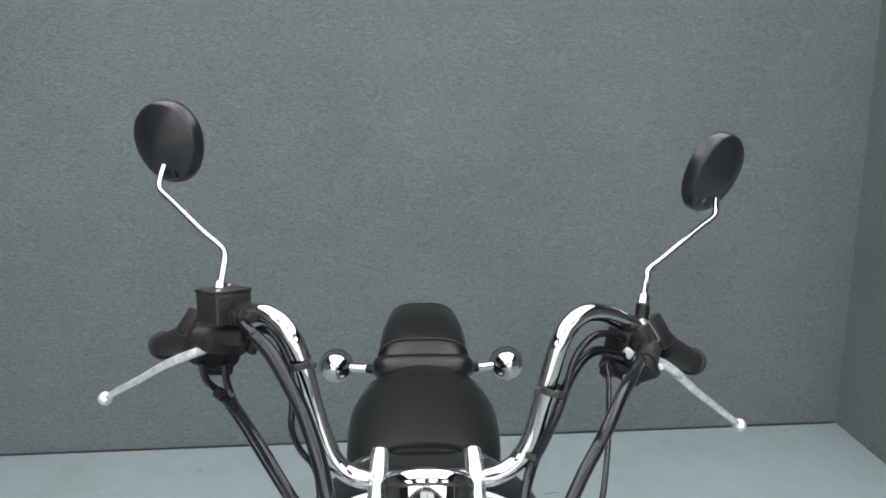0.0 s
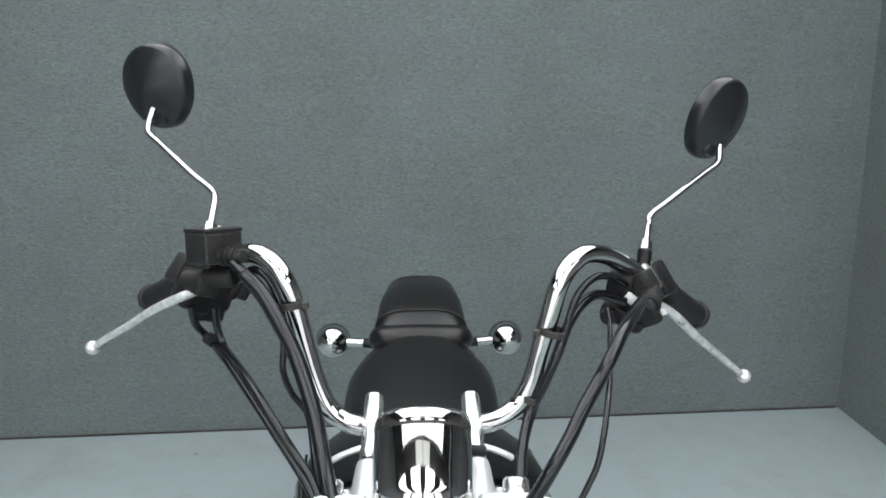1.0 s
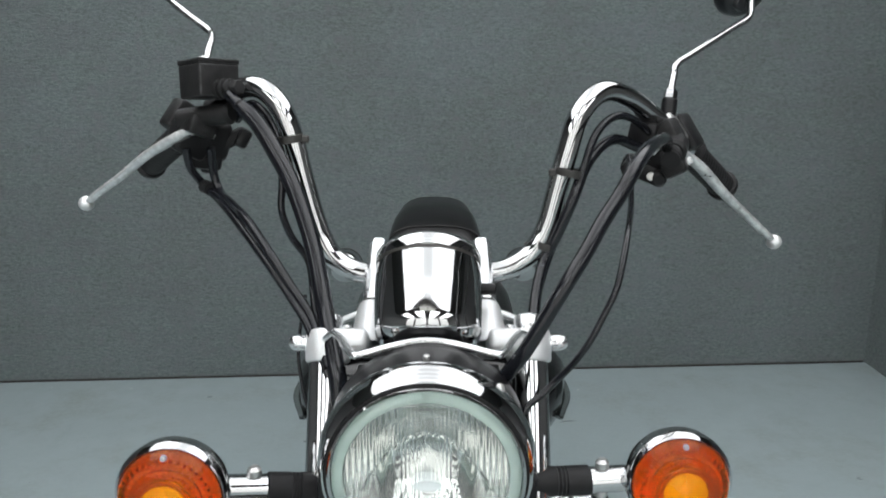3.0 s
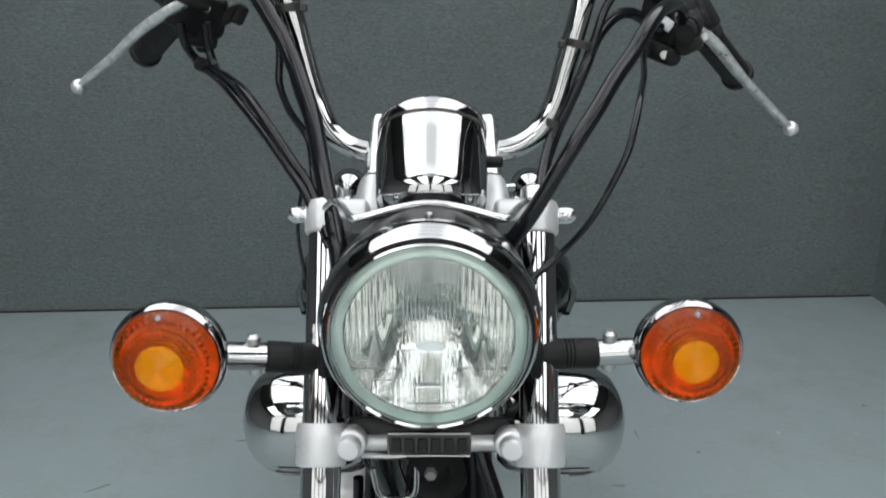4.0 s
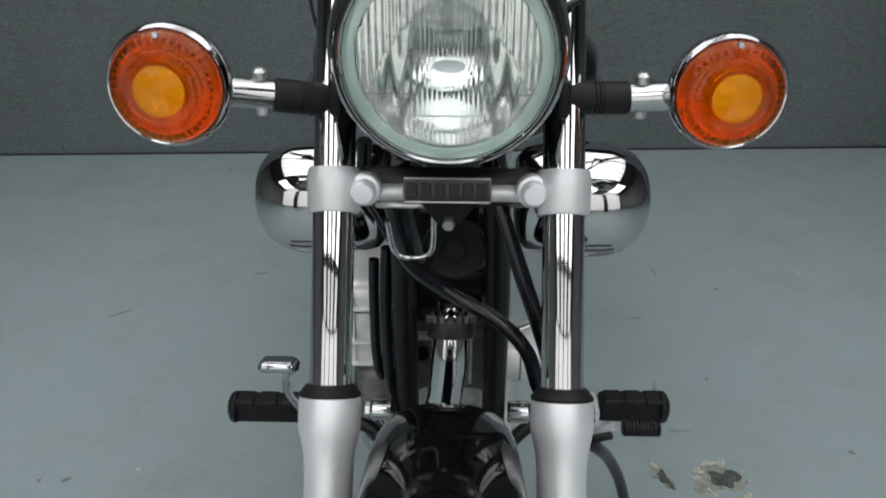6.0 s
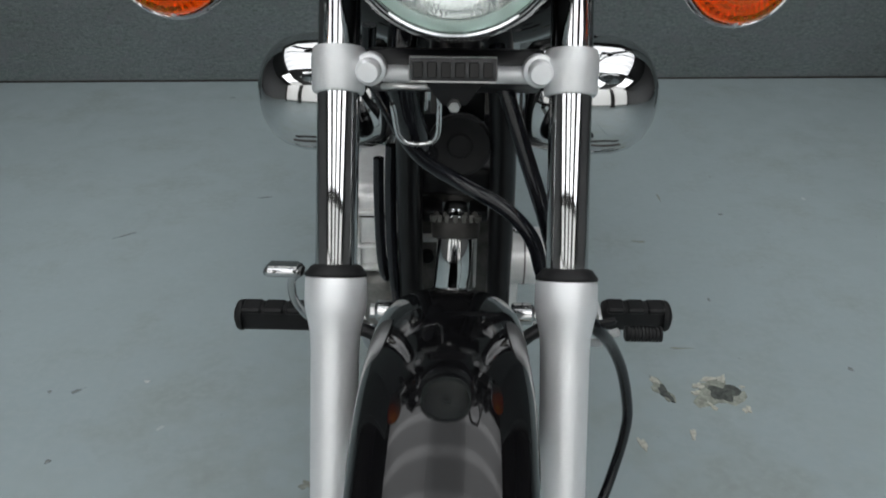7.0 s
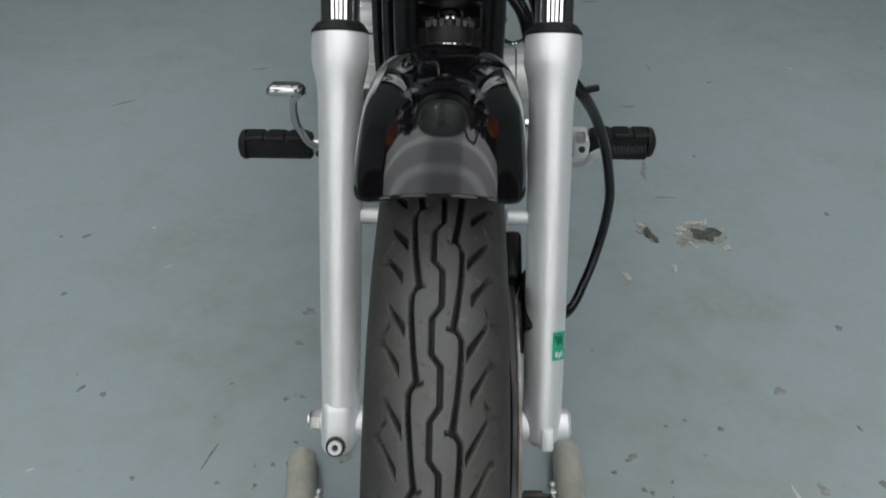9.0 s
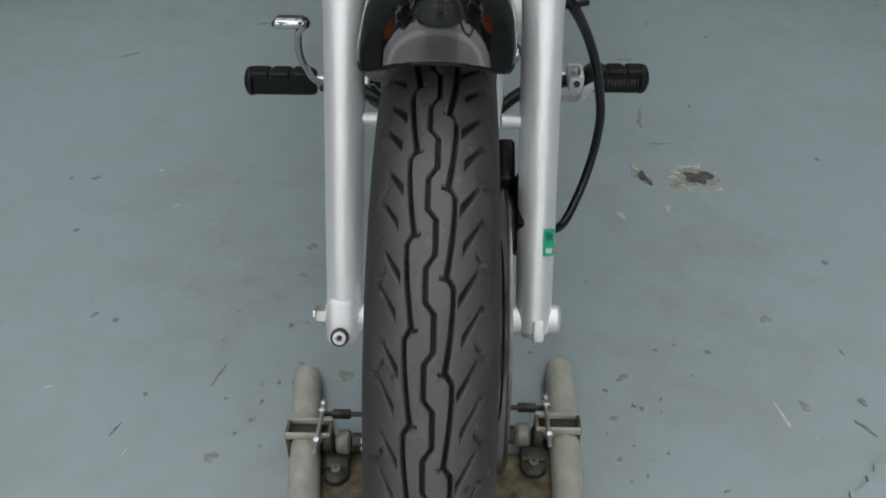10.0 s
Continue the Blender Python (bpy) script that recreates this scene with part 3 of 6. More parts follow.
for i in range(36):
    a0 = 2 * math.pi * i / 36
    s = 1 if i % 2 else -1
    a1 = a0 + (0.35 if (i // 2) % 2 else -0.35)
    bm = tube([AXLE + Vector((s * 0.035, 0.032 * math.cos(a1), 0.032 * math.sin(a1))), AXLE + Vector((s * 0.006, 0.212 * math.cos(a0), 0.212 * math.sin(a0)))], 0.0017, 6, 1, smooth=False)
    part("spoke", bm, CHROME, wheel)
# brake disc and caliper beside the wheel
disc = part("brake_disc", lathe([(0.085, 0.0605), (0.141, 0.0605), (0.1415, 0.0625), (0.141, 0.0645), (0.085, 0.0645)], AXLE, (1, 0, 0), 72, closed=True),
            material("disc_steel", (0.17, 0.155, 0.145), 0.30, 0.95, vary=0.3, vary_scale=60), bike, "steel brake disc with a rusty edge")
part("disc_carrier", lathe([(0.03, 0.046), (0.09, 0.0585), (0.092, 0.062), (0.03, 0.055)], AXLE, (1, 0, 0), 40, closed=True), FRAME_BLACK, disc)
bm = block((0.020, 0.050, 0.070), pose(0.064, 0.530, 0.420, 30), 0.006, 3)
part("caliper", bm, FRAME_BLACK, bike, "black brake caliper")
axle_rod = part("axle", rod(PIN + Vector((-0.112, 0, 0)), PIN + Vector((0.112, 0, 0)), 0.0075), STEEL, bike)
part("spacer", rod(PIN + Vector((-0.082, 0, 0)), PIN + Vector((-0.045, 0, 0)), 0.0145), SATIN_ALU, axle_rod)
part("spacer", rod(PIN + Vector((0.045, 0, 0)), PIN + Vector((0.082, 0, 0)), 0.017), SATIN_ALU, axle_rod)
bm = hexnut(PIN + Vector((-0.113, 0, 0)), (-1, 0, 0), 0.0100, 0.010)
rod(PIN + Vector((-0.122, 0, 0)), PIN + Vector((-0.1265, 0, 0)), 0.0062, bm=bm)
rod(PIN + Vector((-0.1105, 0, 0)), PIN + Vector((-0.113, 0, 0)), 0.0125, bm=bm)
part("axle_nut", bm, STEEL, axle_rod, "bright castellated axle nut")

# fork legs
for s in (-1, 1):
    top, low = on_fork(s, 0.975), on_fork(s, 0.60)
    part("fork_tube", rod(low, top, 0.0171, 40), CHROME, bike, "polished chrome fork tube")
    L = (on_fork(s, 0.655) - on_fork(s, 0.30)).length
    k = L / 0.355
    o = on_fork(s, 0.30)
    prof = [(0, 0.005 if s < 0 else 0.012), (0.011, 0.005 if s < 0 else 0.012), (0.0162, 0.012 if s < 0 else 0.017), (0.0174, 0.028), (0.0185, 0.10), (0.0191, 0.20), (0.0198, 0.285), (0.0206, 0.298), (0.0228, 0.308),
            (0.0246, 0.3145), (0.0253, 0.319), (0.0252, 0.334), (0.0242, 0.340), (0.0165, 0.341)]
    sl = part("fork_slider", lathe([(r, h * k) for r, h in prof], o, FORK, 44), SATIN_ALU, bike, "silver painted lower fork leg", 28)
    part("dust_seal", lathe([(0.0164, 0.338 * k), (0.0250, 0.3385 * k), (0.0253, 0.3405 * k), (0.0225, 0.3435 * k), (0.0205, 0.3460 * k), (0.0170, 0.3475 * k)], o, FORK, 40), RUBBER, sl, "black rubber dust seal")
    part("fender_boss", rod((s * 0.078, 0.502, 0.497), (s * 0.056, 0.502, 0.497), 0.0072, 20), CAST_ALU, sl)
    # axle clamp at the foot
    a = AXLE + Vector((s * 0.097, 0, 0))
    if s < 0:
        bm = block((0.031, 0.033, 0.050), Matrix.Translation(a + Vector((0.002, -0.003, 0.014))) @ pose(0, 0, 0, -28), 0.009, 3)
        part("axle_clamp", bm, SATIN_ALU, sl)
        bm = lathe([(0, 0.0015), (0.0030, 0.0015), (0.0036, 0.0042), (0.0062, 0.0042), (0.0066, 0.0035), (0.0066, 0), (0, 0)], a + Vector((0.001, -0.0262, 0.0095)), (0, -0.88, 0.47), 24)
        bolt = part("pinch_bolt", bm, SATIN_ALU, sl, "socket head bolt")
        part("socket", lathe([(0, 0.0022), (0.0029, 0.0022), (0.0029, 0.0008), (0, 0.0008)], a + Vector((0.001, -0.0262, 0.0095)), (0, -0.88, 0.47), 6), DARK_STEEL, bolt)
        part("bolt_recess", lathe([(0.0064, 0.0012), (0.0088, 0.0018), (0.0092, -0.002), (0.0064, -0.002)], a + Vector((0.001, -0.0262, 0.0095)), (0, -0.88, 0.47), 24, closed=True), DARK_STEEL, bolt)
    else:
        bm = rod(PIN + Vector((0.082, 0, 0)), PIN + Vector((0.120, 0, 0)), 0.0145, 32, 0.003)
        block((0.012, 0.020, 0.022), Matrix.Translation(a + Vector((0.000, -0.012, 0.012))) @ pose(0, 0, 0, -28), 0.003, 2, bm)
        part("axle_clamp", bm, SATIN_ALU, sl)
        part("caliper_bracket", block((0.014, 0.06, 0.075), Matrix.Translation((0.080, 0.485, 0.40)) @ pose(0, 0, 0, 28), 0.005), FRAME_BLACK, sl)
# inspection sticker on a slider
st = Matrix.Translation(on_fork(1, 0.397)) @ Matrix.Rotation(radians(-28), 4, "X") @ Matrix.Rotation(radians(28), 4, "Z")
bm = bmesh.new()
grid = [[bm.verts.new(st @ Vector((0.0194 * math.sin(a), -0.0194 * math.cos(a), z))) for a in np.linspace(-0.20, 0.60, 8)] for z in (-0.013, 0.013)]
for i in range(7):
    bm.faces.new((grid[0][i], grid[0][i + 1], grid[1][i + 1], grid[1][i]))
sticker = part("sticker", bm, GREEN, bike, "small green sticker with tiny print")
for z0, z1, a0, a1 in ((0.004, 0.010, -0.08, -0.02), (0.001, 0.009, 0.03, 0.10), (0.003, 0.010, 0.15, 0.22), (0.001, 0.008, 0.27, 0.34),
                       (-0.010, -0.005, -0.06, 0.08), (-0.011, -0.006, 0.12, 0.24), (-0.010, -0.005, 0.28, 0.37)):
    bm = bmesh.new()
    vs = [bm.verts.new(st @ Vector((0.0197 * math.sin(a), -0.0197 * math.cos(a), z))) for a, z in ((a0, z0), (a1, z0), (a1, z1), (a0, z1))]
    bm.faces.new(vs)
    part("print_bar", bm, DARK_INK if z0 > 0 else WHITE_INK, sticker)


# front fender
def fender_section(a, R, hw, drop, tip=0.0, n=25):
    """A U section across the wheel at an angle up from the front (degrees)."""
    out = []
    for i in range(n):
        t = -1 + 2 * i / (n - 1)
        b = a + tip * abs(t) ** 4
        ca, sa = math.cos(radians(b)), math.sin(radians(b))
        ang = t * radians(96)
        x = hw * math.copysign(abs(math.sin(ang)) ** 0.82, t)
        d = drop * (1 - max(math.cos(ang), -0.12) ** 1.0 if math.cos(ang) > 0 else 1 + 0.12 * -math.cos(ang) * 8)
        r = R - d
        out.append(AXLE + Vector((x, -r * ca, r * sa)))
    return out


def fender_mesh(R, hw, drop, thick):
    bm = bmesh.new()
    rows, inner = [], []
    steps = list(np.linspace(0, 1, 46))
    for t in steps:
        a = 70.5 + t * 112
        k = min(1.0, 0.95 + 0.05 * (min(t, 0.05) / 0.05) ** 0.5)       # rounded front corners
        hwk = hw * (0.95 + 0.05 * min(1, t / 0.2)) * k
        dk = drop * (0.80 + 0.20 * min(1, t / 0.08) ** 0.5)
        rows.append([bm.verts.new(p) for p in fender_section(a, R, hwk, dk, 9 * max(0, 1 - t / 0.12))])
        inner.append([bm.verts.new(p) for p in fender_section(a, R - thick, hwk - thick, dk, 9 * max(0, 1 - t / 0.12))])
    for grid, flip in ((rows, False), (inner, True)):
        for a, b in zip(grid, grid[1:]):
            for i in range(len(a) - 1):
                f = (a[i], a[i + 1], b[i + 1], b[i])
                bm.faces.new(f[::-1] if flip else f)
    for o, i_ in ((rows[0], inner[0]), (rows[-1], inner[-1]), ([r[0] for r in rows], [r[0] for r in inner]), ([r[-1] for r in rows], [r[-1] for r in inner])):
        for k in range(len(o) - 1):
            bm.faces.new((o[k], o[k + 1], i_[k + 1], i_[k]))
    return bm, rows


fb, frows = fender_mesh(0.357, 0.0590, 0.036, 0.0016)
edge_line = [v.co.copy() for v in frows[0]]
sideL, sideR = [r[0].co.copy() for r in frows], [r[-1].co.copy() for r in frows]
fender = part("front_fender", fb, PAINT_BLACK, bike, "glossy black painted front mudguard", 50)
part("rolled_edge", tube(sideL[::-1][:-1] + edge_line + sideR[1:], 0.0014, 8, 1, smooth=False), PAINT_BLACK, fender)

# triple clamps
for s in (-1, 1):
    c = on_fork(s, 0.778)
    lower = part("lower_clamp", lathe([(0.0170, -0.010), (0.0200, -0.010), (0.0215, -0.007), (0.0215, 0.007), (0.0222, 0.009), (0.0222, 0.020), (0.0208, 0.026), (0.0170, 0.026)], c, FORK, 36, closed=True), CAST_ALU, bike, "silver lower fork clamp")
    b = Vector((s * 0.068, 0.646, 0.789))
    part("clamp_lug", rod(b + Vector((0, 0.018, -0.004)), b, 0.0135, 24, 0.003), CAST_ALU, lower)
    bm = lathe([(0, 0.0125), (0.008, 0.0122), (0.0098, 0.010), (0.0102, 0.001), (0.0128, 0), (0.0128, -0.002), (0, -0.002)], b, (0, -1, 0.1), 28)
    part("pinch_bolt", bm, SATIN_ALU, lower, "bright capped pinch bolt")
part("lower_yoke", block((0.15, 0.05, 0.03), pose(0, 0.690, 0.775, -28), 0.006), FRAME_BLACK, bike)
part("cross_bar", rod((-0.06, 0.668, 0.779), (0.066, 0.668, 0.779), 0.0075), CAST_ALU, bike)
part("steering_stem", rod((0, 0.69, 0.76), (0, 0.80, 0.955), 0.022), FRAME_BLACK, bike)
part("head_tube", rod((0, 0.715, 0.795), (0, 0.782, 0.935), 0.031, 28, 0.004), FRAME_BLACK, bike)

# badge with plain bars on the lower yoke
BADGE_GREY = material("badge_grey", (0.05, 0.05, 0.052), 0.35, 0.4, vary=0.3, vary_scale=60)
badge = part("badge", block((0.071, 0.006, 0.0195), pose(-0.001, 0.648, 0.790, -12), 0.0015), BADGE_GREY, bike, "black badge plate with dark raised bars")
part("badge_rim", tube([(-0.0355, 0.643, 0.7805), (0.0335, 0.643, 0.7805), (0.0335, 0.6465, 0.7995), (-0.0355, 0.6465, 0.7995), (-0.0355, 0.643, 0.7805)], 0.0007, 6, 1, smooth=False), STEEL, badge)
for i in range(6):
    x = -0.029 + i * 0.0112
    part("badge_bar", block((0.0078, 0.002, 0.0125), pose(x, 0.6440, 0.790, -12), 0.0006, 1), material("badge_black", (0.004, 0.004, 0.004), 0.3) if i == 0 else bpy.data.materials["badge_black"], badge)
part("badge_bracket", loft([[Vector((x, y, z)) for x, z in ((-0.026, 0.779), (0.026, 0.779), (0.010, 0.757), (-0.010, 0.757))] for y in (0.655, 0.659)]), FRAME_BLACK, bike)
part("bracket_bolt", hexnut((0, 0.655, 0.757), (0, -1, 0), 0.0055, 0.006), STEEL, bike)
part("cable_guide", tube([(-0.013, 0.672, 0.764), (-0.013, 0.674, 0.745), (-0.015, 0.682, 0.719), (-0.024, 0.684, 0.711), (-0.040, 0.684, 0.711), (-0.049, 0.682, 0.720), (-0.052, 0.674, 0.745), (-0.053, 0.670, 0.752)], 0.0025, 12, 5), POLISHED, bike, "bent bright wire cable guide")
bm = tube([(-0.060, 0.662, 0.770), (-0.046, 0.658, 0.7715), (-0.032, 0.658, 0.771), (-0.018, 0.662, 0.770)], 0.0028, 8, 4)
part("hose_clip", bm, STEEL, bike)

# top clamp and risers
PULLBACK = Vector((0, 0.056, 0.051)).normalized()   # slope of the handlebar risers
for s in (-1, 1):
    c = on_fork(s, 0.958)
    tc_ = part("top_clamp", lathe([(0.0172, -0.0125), (0.0198, -0.0115), (0.0208, -0.0095), (0.0210, 0.0130), (0.0195, 0.0170), (0.0140, 0.0185)], c, FORK, 44), CAST_ALU, bike, "silver cast top fork clamp", 40)
    part("clamp_arm", block((0.044, 0.060, 0.021), Matrix.Translation((s * 0.0775, 0.7585, 0.9595)) @ pose(0, 0, 0, -28), 0.0065, 4), CAST_ALU, tc_)
    part("fork_cap", lathe([(0, 0.033), (0.0095, 0.033), (0.0115, 0.0315), (0.0132, 0.0290), (0.0135, 0.0180), (0, 0.018)], c, FORK, 28), POLISHED, tc_)
    part("cap_screw", rod(c + Vector((-s * 0.0170, 0.006, 0.012)), c + Vector((-s * 0.0170, 0.0092, 0.021)), 0.0042, 14, 0.001), POLISHED, tc_)
    n0 = Vector((s * 0.1060, 0.7507, 0.9622))
    part("clamp_lug", lathe([(0.0130, -0.012), (0.0120, -0.002), (0.0102, 0.0035), (0, 0.0035)], n0, (s, 0, 0.06), 28), CAST_ALU, tc_, "", 50)
    part("lug_skirt", block((0.016, 0.016, 0.022), Matrix.Translation(n0 + Vector((-s * 0.002, 0.006, -0.013))) @ pose(0, 0, 0, -28, s * 20), 0.005, 3, taper=0.7), CAST_ALU, tc_)
    bm = lathe([(0, 0.0245), (0.0045, 0.0238), (0.0072, 0.0205), (0.0082, 0.0150), (0.0074, 0.0095), (0.0092, 0.0085), (0.0092, 0.003), (0, 0.003)], n0, (s, 0, 0.06), 24)
    part("dome_nut", bm, POLISHED, tc_, "bright dome nut")
    foot = Vector((s * 0.0562, 0.777, 0.9555))
    part("riser_base", lathe([(0.0205, -0.010), (0.0195, 0.004), (0.0172, 0.020), (0.0150, 0.034), (0.0135, 0.0385), (0, 0.0385)], foot, PULLBACK, 32), CAST_ALU, tc_, "", 50)
    r0 = foot + PULLBACK * 0.0385
    rise = Vector((s * 0.0535, 0.866, 1.0350)) - r0
    L = rise.length
    riser = part("riser", lathe([(0.0098, 0), (0.0098, 0.003), (0.0116, 0.0035), (0.0118, 0.014), (0.0112, 0.016), (0.0108, L - 0.010), (0.0095, L - 0.003), (0.0062, L), (0, L + 0.0005)], r0, rise, 28), POLISHED, bike, "polished handlebar riser")
    part("riser_ring", lathe([(0.0095, -0.001), (0.0108, -0.001), (0.0108, 0.003), (0.0095, 0.003)], r0, rise, 28, closed=True), DARK_STEEL, riser)
part("wire_guide", tube([(-0.096, 0.735, 0.970), (-0.091, 0.729, 0.977), (-0.084, 0.722, 0.982), (-0.074, 0.702, 0.982), (-0.064, 0.676, 0.980), (-0.056, 0.671, 0.981), (-0.03, 0.672, 0.988), (0.0, 0.674, 0.992), (0.03, 0.673, 0.988), (0.056, 0.673, 0.981), (0.064, 0.678, 0.980), (0.074, 0.702, 0.982), (0.083, 0.722, 0.982), (0.090, 0.729, 0.977), (0.095, 0.735, 0.970)], 0.0034, 14, 6), POLISHED, bike, "bent bright wire guide in front of the speedometer")
part("lamp_stay", block((0.13, 0.05, 0.006), pose(0, 0.71, 0.945), 0.002), FRAME_BLACK, bike)

# speedometer cup
SA = Vector((0, 0.62, 0.785)).normalized()
S0 = Vector((0, 0.7192, 0.9614))
cup = [(0, 0.004), (0.020, 0.0043), (0.0300, 0.0056)]
cup += [(0.0318 + 0.0176 * math.sin(q), 0.0275 - 0.0220 * math.cos(q)) for q in np.linspace(0.06, math.pi / 2, 16)]
cup += [(0.0498, 0.038), (0.0500, 0.050), (0.0500, 0.064), (0.0497, 0.077), (0.0491, 0.086)]
speedo = part("speedometer", lathe(cup, S0, SA, 80), CHROME, bike, "chrome speedometer cup", 40)
part("rim", lathe([(0.0484, 0.0885), (0.0496, 0.0890), (0.0499, 0.0915), (0.0496, 0.0965), (0.0480, 0.1010), (0.0448, 0.1035), (0.0420, 0.1025), (0.0450, 0.097)], S0, SA, 80, closed=True), CHROME, speedo)
part("seam", lathe([(0.0484, 0.0855), (0.0494, 0.0857), (0.0494, 0.0888), (0.0484, 0.0890)], S0, SA, 80, closed=True), DARK_STEEL, speedo)
part("dial", lathe([(0, 0.0975), (0.0450, 0.0975)], S0, SA, 48), PLASTIC, speedo)
part("dial_glass", lathe([(0, 0.1022), (0.0440, 0.1015)], S0, SA, 48), GLASS, speedo)
part("cable_nut", lathe([(0.0, -0.014), (0.008, -0.014), (0.010, -0.011), (0.010, 0.000), (0.0, 0.004)], S0, SA, 24), CHROME, speedo)
part("reset_knob", rod((0.044, 0.784, 1.0060), (0.0655, 0.7813, 1.0057), 0.0058, 20, 0.0015), PLASTIC, speedo, "black reset knob")

# handlebar, grips, levers
BAR_L = [(-0.040, 0.850, 1.0030), (-0.065, 0.850, 1.0035), (-0.088, 0.851, 1.0110), (-0.106, 0.853, 1.0290), (-0.119, 0.857, 1.0610), (-0.1293, 0.859, 1.1015), (-0.138, 0.860, 1.142), (-0.149, 0.862, 1.172),
         (-0.167, 0.872, 1.190), (-0.190, 0.888, 1.193), (-0.222, 0.913, 1.181), (-0.256, 0.948, 1.153), (-0.290, 0.990, 1.135), (-0.362, 1.080, 1.090)]
BAR_R = [(0.040, 0.850, 1.0045), (0.069, 0.850, 1.0050), (0.0905, 0.852, 1.0120), (0.108, 0.856, 1.0260), (0.1223, 0.859, 1.0525), (0.1317, 0.860, 1.0895), (0.141, 0.861, 1.128), (0.153, 0.866, 1.166),
         (0.177, 0.882, 1.188), (0.211, 0.909, 1.182), (0.256, 0.948, 1.154), (0.296, 0.980, 1.124), (0.372, 1.062, 1.065)]
handlebar = part("handlebar", tube(BAR_L[::-1] + [(0, 0.850, 1.0035)] + BAR_R, 0.0112, 24, 8), CHROME, bike, "tall chrome buckhorn handlebar")


def along(a, b, t):
    return Vector(a) + (Vector(b) - Vector(a)) * t


for a, b in (((-0.286, 0.985, 1.138), (-0.366, 1.085, 1.087)), ((0.309, 0.995, 1.113), (0.377, 1.068, 1.061))):
    a, b = Vector(a), Vector(b)
    d = (b - a).length
    prof = [(0.0112, 0), (0.019, 0.0), (0.019, 0.004), (0.0165, 0.006)]
    z = 0.010
    while z < d - 0.014:
        prof += [(0.0165, z), (0.0160, z + 0.001), (0.0160, z + 0.002), (0.0165, z + 0.003)]
        z += 0.008
    prof += [(0.0165, d - 0.008), (0.0195, d - 0.006), (0.0195, d), (0.016, d + 0.004), (0, d + 0.005)]
    part("grip", lathe(prof, a, b - a, 28), RUBBER, bike, "black ribbed rubber grip", 25)


def lever(pts, ball):
    """A flat tapering lever with a ball end."""
    bm = tube(pts, lambda t: 0.0076 - 0.0020 * t + 0.0014 * math.sin(math.pi * min(1, t * 1.2)) + 0.0006 * math.sin(9 * t), 14, 8, flat=0.62)
    sp = bmesh.new()
    bmesh.ops.create_uvsphere(sp, u_segments=20, v_segments=14, radius=0.0088, matrix=Matrix.Translation(ball))
    me = bpy.data.meshes.new("ball")
    sp.to_mesh(me)
    sp.free()
    bm.from_mesh(me)
    bpy.data.meshes.remove(me)
    return bm


part("brake_lever", lever([(-0.246, 0.893, 1.150), (-0.272, 0.903, 1.139), (-0.310, 0.922, 1.119), (-0.350, 0.946, 1.092), (-0.385, 0.964, 1.070), (-0.402, 0.973, 1.058)], (-0.4055, 0.974, 1.0555)), LEVER_ALU, bike, "scuffed aluminium brake lever with a ball end")
part("clutch_lever", lever([(0.276, 0.918, 1.122), (0.300, 0.928, 1.105), (0.335, 0.944, 1.072), (0.368, 0.957, 1.044), (0.395, 0.967, 1.021), (0.405, 0.970, 1.013)], (0.409, 0.971, 1.0095)), LEVER_ALU, bike, "scuffed aluminium clutch lever with a ball end")

# master cylinder on one side
mc = Matrix.Translation((-0.2295, 0.894, 1.2000)) @ pose(0, 0, 0, -6, 4, 44)
reservoir = part("master_cylinder", block((0.0445, 0.0445, 0.034), mc @ pose(0, 0, -0.002), 0.002, taper=1.02), WORN_PLASTIC, bike, "scuffed black brake fluid reservoir")
rubbed(reservoir, WORN_EDGE, 0.002)
rubbed(part("lid", block((0.0462, 0.0462, 0.005), mc @ pose(0, 0, 0.0175), 0.0010), WORN_PLASTIC, reservoir, "black lid with worn edges"), WORN_EDGE, 0.0012)
for sx, sy in ((-1, -1), (1, 1)):
    part("lid_screw", lathe([(0, 0.0012), (0.003, 0.001), (0.0034, 0), (0, 0)], mc @ Vector((sx * 0.016, sy * 0.016, 0.0200)), mc.to_3x3() @ Vector((0, 0, 1)), 14), STEEL, reservoir)
part("banjo", lathe([(0, -0.004), (0.0105, -0.004), (0.0105, 0.000), (0.0080, 0.001), (0.0080, 0.003), (0.0105, 0.004), (0.0105, 0.007), (0.0080, 0.008), (0.0080, 0.010), (0.0100, 0.011), (0.0100, 0.014), (0.0075, 0.015), (0.0072, 0.019), (0, 0.020)], (-0.213, 0.878, 1.191), (0.92, -0.38, 0.10), 28), WORN_PLASTIC, reservoir, "ribbed black rubber boot")
part("banjo_bolt", hexnut((-0.1965, 0.8712, 1.1935), (0.75, -0.65, 0.10), 0.0082, 0.007), WORN_PLASTIC, reservoir, "worn hexagon bolt head")
bm = rod((-0.268, 0.908, 1.158), (-0.205, 0.885, 1.167), 0.0115, 24, 0.003)
block((0.03, 0.030, 0.022), Matrix.Translation((-0.245, 0.900, 1.153)) @ pose(0, 0, 0, 0, 20, 40), 0.004, 2, bm)
part("lever_perch", bm, WORN_PLASTIC, bike)
sw = Matrix.Translation((-0.262, 0.928, 1.140)) @ pose(0, 0, 0, 10, 28, 40)
throttle_housing = part("throttle_housing", block((0.040, 0.038, 0.044), sw, 0.007, 3), PLASTIC, bike, "black plastic throttle and switch housing")
part("switch_body", block((0.050, 0.034, 0.046), Matrix.Translation((-0.249, 0.938, 1.136)) @ pose(0, 0, 0, 8, 12, 34), 0.010, 3), PLASTIC, throttle_housing)
